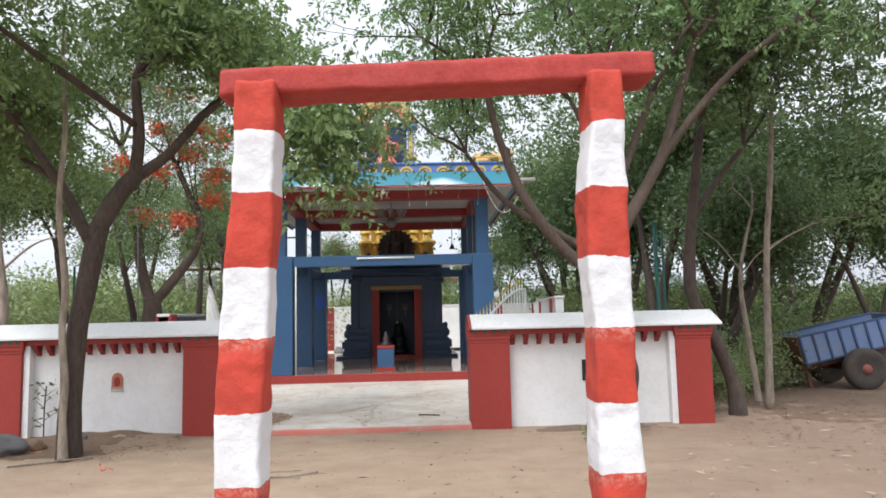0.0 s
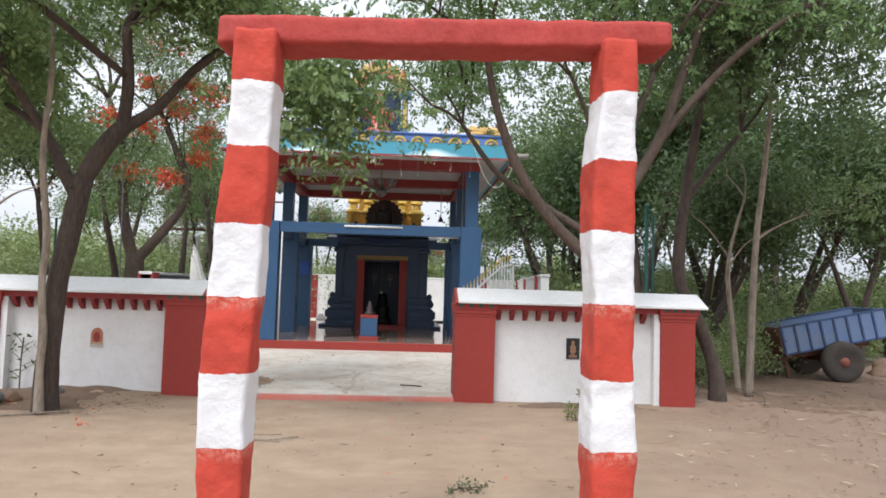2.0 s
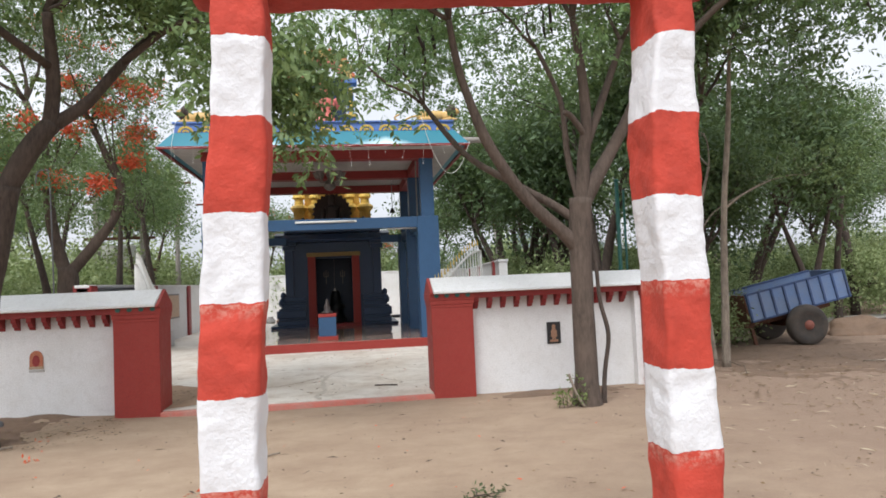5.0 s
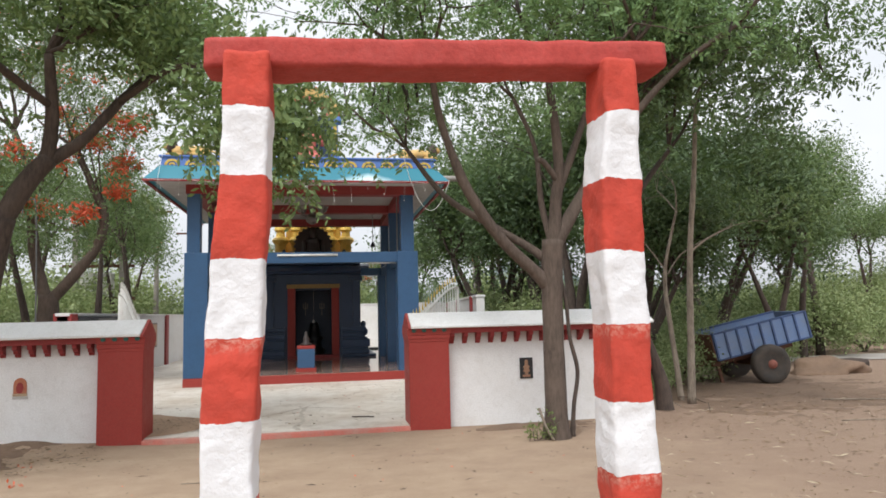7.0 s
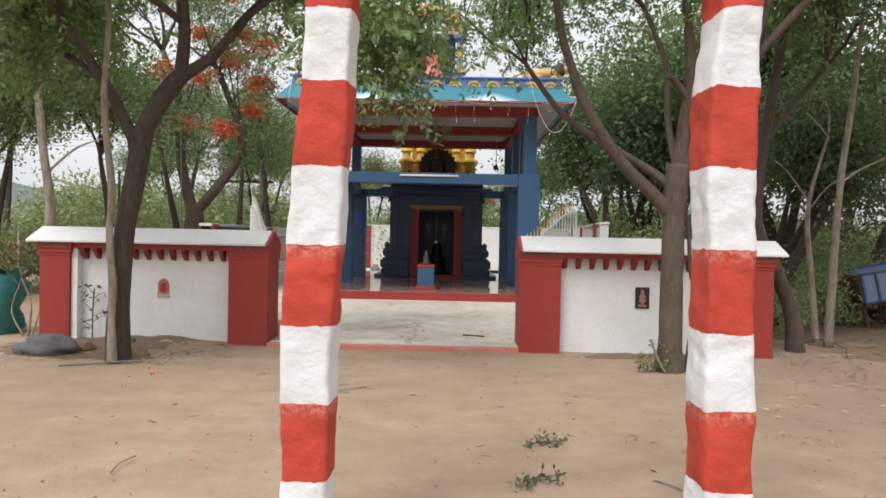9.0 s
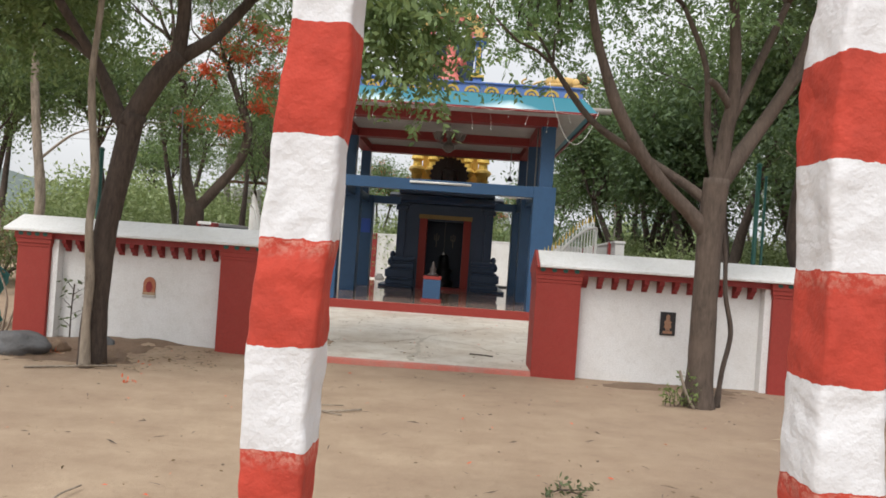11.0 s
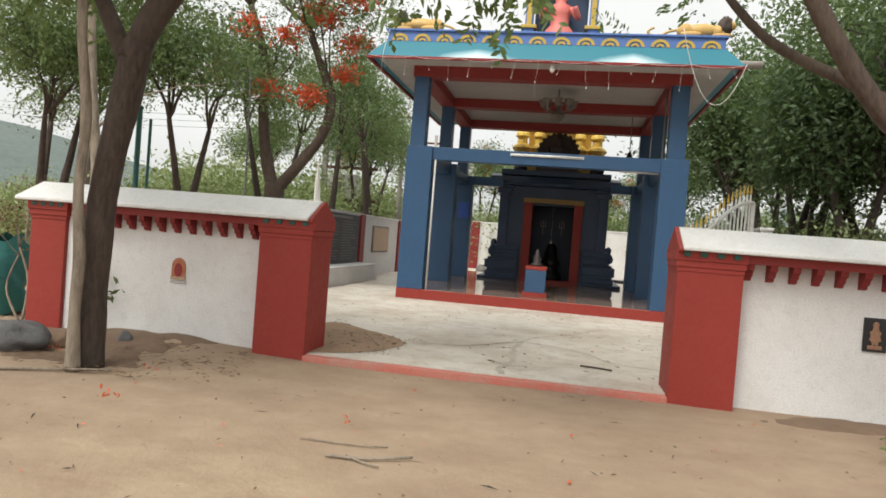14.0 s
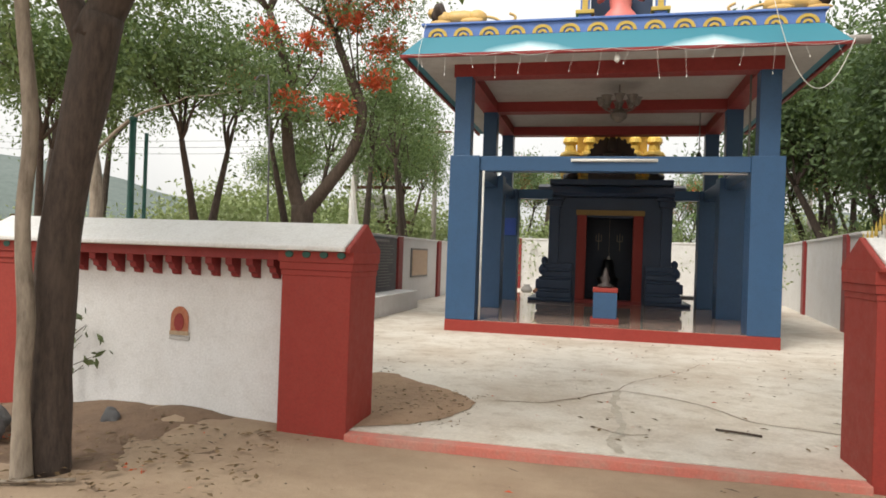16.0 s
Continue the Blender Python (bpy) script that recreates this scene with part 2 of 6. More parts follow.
M_boulder = paint("dark_boulder_stone", (0.10, 0.10, 0.105), (0.16, 0.15, 0.14), 0.5, 0.8, 30, 0.6, 0.02)
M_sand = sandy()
M_soil = paint("dark_soil", (0.20, 0.13, 0.085), (0.12, 0.08, 0.055), 0.6, 0.95, 60, 0.6, 0.01)
M_soil_red = paint("bare_red_soil", (0.36, 0.24, 0.155), (0.24, 0.155, 0.10), 0.7, 0.95, 60, 0.6, 0.01)
M_bark_dark = bark("dark_bark", (0.032, 0.023, 0.019), (0.092, 0.067, 0.053))
M_bark_brown = bark("grey_brown_bark", (0.048, 0.034, 0.026), (0.118, 0.087, 0.068))
M_bark_pale = bark("pale_bark", (0.11, 0.085, 0.065), (0.34, 0.285, 0.225), 4.0)
M_leaf_neem = leafy("neem_leaf", (0.100, 0.158, 0.066), (0.240, 0.330, 0.142))
M_leaf_fern = leafy("feathery_leaf", (0.1318, 0.2215, 0.0991), (0.2519, 0.3906, 0.17))
M_leaf_dark = leafy("dark_leaf", (0.056, 0.090, 0.046), (0.125, 0.186, 0.088), 0.32)
M_leaf_mid = leafy("mid_green_leaf", (0.085, 0.132, 0.060), (0.205, 0.285, 0.125))
M_leaf_olive = leafy("olive_scrub_leaf", (0.17, 0.225, 0.10), (0.36, 0.42, 0.20))
M_leaf_sapling = leafy("sapling_leaf", (0.055, 0.075, 0.035), (0.13, 0.16, 0.075), 0.15)
M_leaf_bright = leafy("bright_grass_leaf", (0.10, 0.16, 0.03), (0.24, 0.32, 0.08))
M_flower = leafy("scarlet_petal", (0.62, 0.055, 0.025), (0.90, 0.17, 0.09), 0.35)
M_dry = leafy("dry_leaf", (0.07, 0.042, 0.022), (0.22, 0.14, 0.07), 0.1)
M_pod = paint("dry_seed_pod", (0.03, 0.02, 0.016), (0.06, 0.04, 0.03), 0.5, 0.6)
M_steel_white = paint("white_enamel_steel", (0.72, 0.71, 0.68), (0.50, 0.42, 0.34), 0.4, 0.45)
M_rust = paint("rusty_steel", (0.13, 0.055, 0.03), (0.07, 0.035, 0.025), 0.6, 0.8)
M_trailer = paint("faded_blue_steel", (0.14, 0.22, 0.40), (0.22, 0.25, 0.30), 0.7, 0.6)
M_trailer_dark = paint("dark_blue_steel_rib", (0.045, 0.085, 0.20), (0.06, 0.06, 0.07), 0.6, 0.6)
M_tyre = paint("dusty_rubber", (0.045, 0.040, 0.036), (0.15, 0.11, 0.08), 0.6, 0.9)
M_rim = paint("rusty_red_rim", (0.26, 0.085, 0.06), (0.12, 0.06, 0.04), 0.6, 0.7)
M_green_pole = paint("green_enamel_pole", (0.01, 0.09, 0.07), (0.02, 0.05, 0.04), 0.4, 0.5)
M_net = paint("green_shade_net", (0.03, 0.16, 0.15), (0.02, 0.09, 0.09), 0.5, 0.85)
M_pole = paint("grey_concrete_pole", (0.36, 0.33, 0.30), (0.25, 0.22, 0.20), 0.5, 0.85)
M_pink = paint("pink_statue_paint", (0.70, 0.16, 0.14), (0.60, 0.30, 0.22), 0.4, 0.5)
M_lion = paint("golden_tan_paint", (0.62, 0.40, 0.13), (0.45, 0.26, 0.09), 0.4, 0.5)
M_mane = paint("dark_brown_mane_paint", (0.06, 0.04, 0.03), None, 0.4, 0.6)
M_plaque = paint("plaque_figure_tan", (0.30, 0.15, 0.09), (0.36, 0.25, 0.16), 0.8, 0.45, big=30)
M_terracotta = paint("terracotta_tile", (0.40, 0.12, 0.06), (0.46, 0.26, 0.14), 0.6, 0.5, big=26)
M_tile_foot = paint("pale_tile_foot", (0.46, 0.36, 0.24), (0.30, 0.16, 0.10), 0.8, 0.6, big=40)
M_orange = paint("orange_idol_paint", (0.58, 0.13, 0.04), (0.40, 0.08, 0.04), 0.6, 0.5, big=12)
M_poster = paint("tan_tile_picture", (0.55, 0.38, 0.24), (0.42, 0.24, 0.15), 0.8, 0.5, big=9)
M_wire = paint("pale_cable", (0.65, 0.64, 0.60), None, 0.2, 0.5)
M_hill = paint("hazy_scrub_hill", (0.125, 0.155, 0.145), (0.09, 0.12, 0.105), 0.6, 1.0, 0.2, 0.1, 0.5, big=0.01)
M_bulb = paint("white_bulb_glass", (0.8, 0.8, 0.78), None, 0.1, 0.2)
M_notice = paint("bright_blue_board", (0.03, 0.09, 0.42), None, 0.2, 0.4)


# ---- builders ----
def finish(bm, name, material, smooth=False):
    me = bpy.data.meshes.new(name)
    bm.normal_update()
    bm.to_mesh(me)
    bm.free()
    for m in material if isinstance(material, (list, tuple)) else (material,):
        me.materials.append(m)
    if smooth:
        me.polygons.foreach_set("use_smooth", [True] * len(me.polygons))
    return me


def part(name, bm, material=None, parent=None, label="", smooth=False):
    ob = new(name, finish(bm, name, material, smooth) if isinstance(bm, bmesh.types.BMesh) else bm)
    if parent is not None:
        ob.parent = parent
        if parent.parent is None:
            ob.matrix_parent_inverse = Matrix.Translation(-parent.location)
    if label:
        tagged(ob, label)
    return ob


def thing(name, at, label, category, group="", kind=""):
    e = new(name)
    e.location = at
    e.empty_display_size = 0.1
    return tagged(e, label, category, group, kind)


def add_box(bm, x0, x1, y0, y1, z0, z1, bevel=0.0, m=None):
    b = bmesh.new() if bevel else bm
    vs = [b.verts.new((x, y, z)) for z in (z0, z1) for x, y in ((x0, y0), (x1, y0), (x1, y1), (x0, y1))]
    for q in ((3, 2, 1, 0), (4, 5, 6, 7), (0, 1, 5, 4), (1, 2, 6, 5), (2, 3, 7, 6), (3, 0, 4, 7)):
        b.faces.new([vs[i] for i in q])
    if bevel:
        bmesh.ops.bevel(b, geom=list(b.edges), offset=bevel, segments=2, affect="EDGES", profile=0.7)
        if m is not None:
            bmesh.ops.transform(b, matrix=m, verts=list(b.verts))
        tmp = bpy.data.meshes.new("tmp")
        b.to_mesh(tmp)
        b.free()
        bm.from_mesh(tmp)
        bpy.data.meshes.remove(tmp)
    elif m is not None:
        bmesh.ops.transform(bm, matrix=m, verts=vs)
    return bm


def box(x0, x1, y0, y1, z0, z1, bevel=0.006, m=None):
    return add_box(bmesh.new(), x0, x1, y0, y1, z0, z1, bevel, m)


def add_prism(bm, pts, x0, x1, axis="x"):
    """Extrudes an outline in the (y, z) plane along x, or one in (x, z) along y, or (x, y) along z."""
    def at(u, a, b):
        return (u, a, b) if axis == "x" else (a, u, b) if axis == "y" else (a, b, u)
    lo, hi = [bm.verts.new(at(x0, *p)) for p in pts], [bm.verts.new(at(x1, *p)) for p in pts]
    n = len(pts)
    for i in range(n):
        bm.faces.new((lo[i], lo[(i + 1) % n], hi[(i + 1) % n], hi[i]))
    bm.faces.new(lo[::-1])
    bm.faces.new(hi)
    bmesh.ops.recalc_face_normals(bm, faces=list(bm.faces))
    return bm


def add_lathe(bm, prof, at=(0, 0, 0), n=16, sx=1.0, sy=1.0):
    """Turns an outline of (radius, z) round the upright axis."""
    rings = [[bm.verts.new((at[0] + sx * r * math.cos(2 * math.pi * k / n), at[1] + sy * r * math.sin(2 * math.pi * k / n), at[2] + z)) for k in range(n)] for r, z in prof]
    for a, b in zip(rings, rings[1:]):
        for k in range(n):
            bm.faces.new((a[k], a[(k + 1) % n], b[(k + 1) % n], b[k]))
    bm.faces.new(rings[0][::-1])
    bm.faces.new(rings[-1])
    return bm


def tube_data(verts, faces, pts, radii, n=8, wobble=0.0):
    """Appends a tapered tube along points to lists of vertices and faces."""
    pts = [Vector(p) for p in pts]
    base, up = len(verts), None
    for i, p in enumerate(pts):
        d = (pts[min(i + 1, len(pts) - 1)] - pts[max(i - 1, 0)]).normalized()
        if up is None:
            up = d.orthogonal().normalized()
        up = (up - d * up.dot(d)).normalized()
        side = d.cross(up)
        for k in range(n):
            a = 2 * math.pi * k / n
            r = radii[i] * (1 + wobble * noise.noise(Vector((p.x * 3 + k * 1.7, p.y * 3, p.z * 2.3))))
            verts.append(tuple(p + (up * math.cos(a) + side * math.sin(a)) * r))
    for i in range(len(pts) - 1):
        for k in range(n):
            a, b = base + i * n + k, base + i * n + (k + 1) % n
            faces.append((a, b, b + n, a + n))
    faces.append(tuple(base + k for k in range(n))[::-1])
    faces.append(tuple(base + (len(pts) - 1) * n + k for k in range(n)))


def mesh_from(name, verts, faces, material, smooth=False):
    me = bpy.data.meshes.new(name)
    me.from_pydata(verts, [], faces)
    me.materials.append(material)
    if smooth:
        me.polygons.foreach_set("use_smooth", [True] * len(me.polygons))
    me.update()
    return me


def tube(name, pts, radii, material, n=8, wobble=0.0):
    v, f = [], []
    if isinstance(radii, (int, float)):
        radii = [radii] * len(pts)
    tube_data(v, f, pts, radii, n, wobble)
    return mesh_from(name, v, f, material, True)


def spline(pts, steps=6):
    """Points along a smooth curve through pts."""
    pts = [Vector(p) for p in pts]
    out = []
    for i in range(len(pts) - 1):
        a, b, c, d = pts[max(i - 1, 0)], pts[i], pts[i + 1], pts[min(i + 2, len(pts) - 1)]
        for s in range(steps):
            u = s / steps
            out.append(0.5 * ((2 * b) + (c - a) * u + (2 * a - 5 * b + 4 * c - d) * u * u + (3 * b - a - 3 * c + d) * u ** 3))
    return out + [pts[-1]]


def rough_block(x0, x1, y0, y1, z0, z1, step, amp, scale, seed, taper=None):
    """A hewn stone: a finely cut box whose faces are pushed about by noise, with blunted arrises."""
    bm = bmesh.new()
    nx, ny, nz = (max(2, int(round((b - a) / step))) for a, b in ((x0, x1), (y0, y1), (z0, z1)))
    grid = {}
    def vert(i, j, k):
        key = (i, j, k)
        if key not in grid:
            p = Vector((x0 + (x1 - x0) * i / nx, y0 + (y1 - y0) * j / ny, z0 + (z1 - z0) * k / nz))
            c = Vector(((x0 + x1) / 2, (y0 + y1) / 2, p.z))
            if z1 - z0 < x1 - x0:
                c = Vector((p.x, (y0 + y1) / 2, (z0 + z1) / 2))
            edge = (i in (0, nx)) + (j in (0, ny)) + (k in (0, nz))
            q = p + (c - p) * (0.045 if edge == 2 else 0.10 if edge == 3 else 0)
            s = Vector((seed, seed * 2.3, seed * 0.7))
            q += amp * noise.noise_vector(p * scale + s) + 0.4 * amp * noise.noise_vector(p * scale * 2.7 + s) + 0.12 * amp * noise.noise_vector(p * scale * 7.0 + s)
            if taper:
                q = taper(q)
            grid[key] = bm.verts.new(q)
        return grid[key]
    for i in range(nx):
        for j in range(ny):
            bm.faces.new((vert(i, j, 0), vert(i, j + 1, 0), vert(i + 1, j + 1, 0), vert(i + 1, j, 0)))
            bm.faces.new((vert(i, j, nz), vert(i + 1, j, nz), vert(i + 1, j + 1, nz), vert(i, j + 1, nz)))
    for k in range(nz):
        for i in range(nx):
            bm.faces.new((vert(i, 0, k), vert(i + 1, 0, k), vert(i + 1, 0, k + 1), vert(i, 0, k + 1)))
            bm.faces.new((vert(i, ny, k), vert(i, ny, k + 1), vert(i + 1, ny, k + 1), vert(i + 1, ny, k)))
        for j in range(ny):
            bm.faces.new((vert(0, j, k), vert(0, j, k + 1), vert(0, j + 1, k + 1), vert(0, j + 1, k)))
            bm.faces.new((vert(nx, j, k), vert(nx, j + 1, k), vert(nx, j + 1, k + 1), vert(nx, j, k + 1)))
    return bm


def lump(at, size, seed, rough=0.25, sub=3):
    """A rounded, uneven stone."""
    bm = bmesh.new()
    bmesh.ops.create_icosphere(bm, subdivisions=sub, radius=1)
    for v in bm.verts:
        k = 1 + rough * noise.noise(v.co * 1.3 + Vector((seed, 0, 0))) * 2 + rough * 0.3 * noise.noise(v.co * 4 + Vector((0, seed, 0)))
        c = v.co * k
        v.co = Vector((c.x * size[0], c.y * size[1], c.z * size[2])) + Vector(at)
    return bm


# ---- ground ----
def ground_height(x, y):
    if abs(x) > 60 or abs(y) > 90:
        return 0.0
    h = 0.02 * noise.noise(Vector((x * 0.5, y * 0.5, 0))) + 0.008 * noise.noise(Vector((x * 2.2, y * 2.2, 3)))
    bank = (0.10 + 0.05 * noise.noise(Vector((x * 1.7, y * 1.7, 7)))) * math.exp(-((x + 4.3) / 1.3) ** 2) * math.exp(-((y - 10.5) / 0.55) ** 2)
    return h - 0.012 + bank


def axis_steps():
    near = [i * 0.2 for i in range(-70, 71)]
    far = [14 * 1.22 ** i for i in range(1, 26)]
    return [-f for f in far[::-1]] + near + far


xs, ys = axis_steps(), [y + 8 for y in axis_steps()]
g_verts = [(x, y, ground_height(x, y)) for y in ys for x in xs]
nx = len(xs)
g_faces = [(j * nx + i, j * nx + i + 1, (j + 1) * nx + i + 1, (j + 1) * nx + i) for j in range(len(ys) - 1) for i in range(nx - 1)]
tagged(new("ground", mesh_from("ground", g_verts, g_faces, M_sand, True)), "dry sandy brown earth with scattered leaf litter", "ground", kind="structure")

# ---- front boundary wall: two lengths either side of the gateway ----
FACE, PANEL, BACK, RIDGE = 10.41, 10.60, 11.02, 1.685


def moulded_pillar(x0, x1, parent, flare):
    bm = bmesh.new()
    add_box(bm, x0, x1, FACE, BACK, -0.1, 1.26, 0.012)
    for k, (z0, z1) in enumerate(((1.255, 1.30), (1.30, 1.36), (1.36, 1.45))):
        o = flare * (0.25 + 0.375 * k)
        add_box(bm, x0 - o, x1 + o, FACE - o, BACK + o * 0.5, z0, z1, 0.008)
    return part("pillar", bm, M_red, parent)


def gabled(x0, x1, parent, material, name, z_front, lo=0.0, y_out=0.07):
    ym = (FACE + BACK) / 2 + 0.02
    bm = bmesh.new()
    add_prism(bm, [(FACE - y_out, z_front), (FACE - y_out, z_front + 0.035), (ym, RIDGE), (BACK + y_out, z_front + 0.035), (BACK + y_out, z_front)], x0, x1)
    bmesh.ops.bevel(bm, geom=list(bm.edges), offset=0.008, segments=1, affect="EDGES")
    return part(name, bm, material, parent)


def front_wall(name, gate0, gate1, out0, out1, label):
    """gate0..gate1: the pillar at the opening; out0..out1: the pillar at the far end."""
    w = thing(name, ((gate0 + out1) / 2, FACE + 0.3, 0), label, "wall", kind="structure")
    left = out0 < gate0
    a, b = (out1, gate0) if left else (gate1, out0)
    # panel, its red cornice, the white strip by the far pillar
    part("panel", box(a, b, PANEL, BACK - 0.03, -0.1, 1.44, 0.004), M_white, w, "whitewashed recessed panel, stained at the foot")
    part("cornice", box(a, b, FACE + 0.02, PANEL, 1.37, 1.45, 0.006), M_red2, w)
    s = (out1, out1 + 0.09) if left else (out0 - 0.09, out0)
    part("pilaster", box(s[0], s[1], FACE + 0.05, PANEL, -0.1, 1.37, 0.006), M_white, w)
    moulded_pillar(gate0, gate1, w, 0.025)
    moulded_pillar(out0, out1, w, 0.035)
    # corbels: dark red and white by turns
    lo, hi = (a + 0.10, b) if left else (a, b - 0.10)
    n = 12
    pitch = (hi - lo) / n
    prof = [(PANEL, 1.21), (PANEL - 0.045, 1.22), (PANEL - 0.055, 1.25), (PANEL - 0.095, 1.265), (PANEL - 0.105, 1.30), (FACE + 0.045, 1.32), (FACE + 0.04, 1.37), (PANEL, 1.37)]
    for i in range(n):
        x = lo + pitch * (i + 0.16)
        part("corbel", add_prism(bmesh.new(), prof, x, x + pitch * 0.32), M_corbel, w)
    # coping: white slab, red gable at the gateway, white end past the far pillar
    c0, c1 = (out0 - 0.16, gate1 - 0.03) if left else (gate0 + 0.03, out1 + 0.16)
    gabled(c0, c1, w, M_white, "coping", 1.452, y_out=0.09)
    e0, e1 = (gate1 - 0.03, gate1 + 0.012) if left else (gate0 - 0.012, gate0 + 0.03)
    gabled(e0, e1, w, M_red, "gable_end", 1.44, y_out=0.07)
    # green dots painted along the pillar heads
    for p0, p1 in ((gate0, gate1), (out0, out1)):
        for i in range(4):
            x = p0 + (p1 - p0) * (i + 0.5) / 4
            bm = bmesh.new()
            add_prism(bm, [(x + 0.034 * math.cos(k * math.pi / 5), 1.425 + (0.022 if math.sin(k * math.pi / 5) > 0 else 0.03) * math.sin(k * math.pi / 5)) for k in range(10)], FACE - 0.04, FACE - 0.025, "y")
            part("painted_dot", bm, M_green_pole, w)
    return w


front_wall("wall_front_left", -2.92, -2.34, -5.68, -5.24, "low white wall with red pillars, corbels and gabled coping")
front_wall("wall_front_right", 1.305, 1.90, 4.42, 4.95, "low white wall with red pillars, corbels and gabled coping")

# ---- courtyard ----
court = bmesh.new()
add_prism(court, [(-5.6, 10.66), (-2.34, 10.66), (-2.34, 10.50), (1.305, 10.50), (1.305, 10.66), (4.50, 10.66), (4.50, 20.4), (4.9, 20.6), (6.4, 35.10), (-5.6, 35.10)], -0.12, 0.06, "z")
tagged(part("pavement", court, M_concrete), "worn pale concrete courtyard floor with cracks", "pavement", kind="structure")
kerb = bmesh.new()
add_box(kerb, -2.34, 1.305, 10.37, 10.50, -0.1, 0.055, 0.012)
tagged(part("kerb", kerb, M_kerb), "low kerb in worn red paint across the gateway", "kerb", kind="structure")


def flat_patch(name, outline, z, material, label, category, jitter=0.05, seed=1.0):
    bm = bmesh.new()
    pts = spline([(*p, 0) for p in outline] + [(*outline[0], 0)], 8)[:-1]
    vs = [bm.verts.new((p.x + jitter * noise.noise(Vector((p.x * 9, p.y * 9, seed))), p.y + jitter * noise.noise(Vector((p.y * 9, p.x * 9, seed + 4))), z)) for p in pts]
    c = bm.verts.new((sum(v.co.x for v in vs) / len(vs), sum(v.co.y for v in vs) / len(vs), z + 0.006))
    for i in range(len(vs)):
        bm.faces.new((vs[i], vs[(i + 1) % len(vs)], c))
    bm.normal_update()
    if bm.faces[:][0].normal.z < 0:
        bmesh.ops.reverse_faces(bm, faces=list(bm.faces))
    return tagged(part(name, bm, material, smooth=True), label, category, kind="structure")


flat_patch("bare_soil_patch", [(-2.34, 10.58), (-1.95, 10.82), (-1.68, 11.2), (-1.58, 11.75), (-1.85, 12.2), (-2.25, 12.55), (-2.95, 12.95), (-3.2, 11.4)], 0.066, M_soil_red, "patch of bare red soil in broken concrete", "soil patch")


def crack(points, width, seed, mat=None):
    pts = spline([(*p, 0) for p in points], 10)
    bm = bmesh.new()
    rows = []
    for i, p in enumerate(pts):
        d = (pts[min(i + 1, len(pts) - 1)] - pts[max(i - 1, 0)]).normalized()
        s = Vector((-d.y, d.x, 0))
        q = p + s * 0.05 * noise.noise(p * 4 + Vector((seed, 0, 0)))
        w = width * (0.5 + abs(noise.noise(p * 6 + Vector((0, seed, 0))))) * (0.25 if i in (0, len(pts) - 1) else 1)
        rows.append((bm.verts.new((*(q + s * w).xy, 0.0645)), bm.verts.new((*(q - s * w).xy, 0.0645))))
    for a, b in zip(rows, rows[1:]):
        bm.faces.new((a[1], b[1], b[0], a[0]))
    return tagged(part("crack", bm, mat or M_crack), "soil-filled crack in the concrete floor", "crack", "courtyard cracks", "structure")


crack([(-1.42, 12.0), (-0.95, 12.1), (-0.52, 12.6), (-0.24, 13.0)], 0.016, 1)
crack([(-0.24, 13.0), (0.12, 12.85), (0.5, 12.6), (0.95, 11.95), (1.5, 11.8), (2.2, 11.75)], 0.013, 2)
crack([(-0.24, 13.0), (-0.30, 12.2), (-0.24, 11.5), (-0.32, 10.83), (-0.28, 10.55)], 0.05, 3, M_crack_fill)
crack([(-0.24, 13.0), (-0.05, 13.55), (0.15, 13.85), (0.6, 14.6), (0.9, 15.4)], 0.009, 4)
crack([(-0.5, 11.3), (-0.28, 11.15), (-0.05, 11.2)], 0.012, 5)

# ---- boundary walls at the sides and back ----
def side_wall(name, x0, x1, y0, y1, z, pillars, label):
    w = thing(name, ((x0 + x1) / 2, (y0 + y1) / 2, 0), label, "wall", kind="structure")
    part("panel", box(x0, x1, y0, y1, -0.1, z - 0.07, 0.01), M_white, w)
    part("coping", box(x0 - 0.03, x1 + 0.03, y0 - 0.03, y1 + 0.03, z - 0.07, z, 0.02), M_white, w)
    for p in pillars:
        if x1 - x0 < y1 - y0:
            part("pilaster", box(x0 - 0.07, x1 + 0.07, p - 0.2, p + 0.2, -0.1, z - 0.02, 0.012), M_red2, w)
        else:
            part("pilaster", box(p - 0.2, p + 0.2, y0 - 0.07, y1 + 0.07, -0.1, z - 0.02, 0.012), M_red2, w)
    return w


side_wall("wall_west", -5.85, -5.6, 17.2, 35.0, 1.88, (17.4, 22.55, 27.0, 31.5), "white side wall with dark red pilasters")
side_wall("wall_west_low", -5.85, -5.6, 11.04, 17.17, 1.30, (), "lower white length of the side wall")
# the east wall runs a little askew
east = side_wall("wall_east", 5.41, 5.66, 20.5, 35.05, 2.2, (21.75, 27.0, 32.3), "white side wall with dark red pilasters")
east.rotation_euler.z = -0.1085
side_wall("wall_east_low", 4.36, 4.61, 11.04, 20.35, 1.62, (15.6, 18.9), "lower white side wall with dark red pilasters")
side_wall("wall_north", -5.85, 6.2, 35.12, 35.37, 2.25, (-4.0, 0.4, 4.6), "white back wall with dark red pilasters")

# ---- stone gateway of two banded posts and a lintel ----
L_BANDS = [0.475, 0.842, 1.20, 1.572, 1.932, 2.318, 2.65]
R_BANDS = [0.515, 0.87, 1.214, 1.589, 1.943, 2.30, 2.65]
M_postL, M_postR = banded("banded_limewash_a", L_BANDS, False), banded("banded_limewash_b", R_BANDS, False)
gate = thing("stone_gateway", (0.62, 3.75, 0), "rough stone gateway in red and white limewash bands", "gateway")


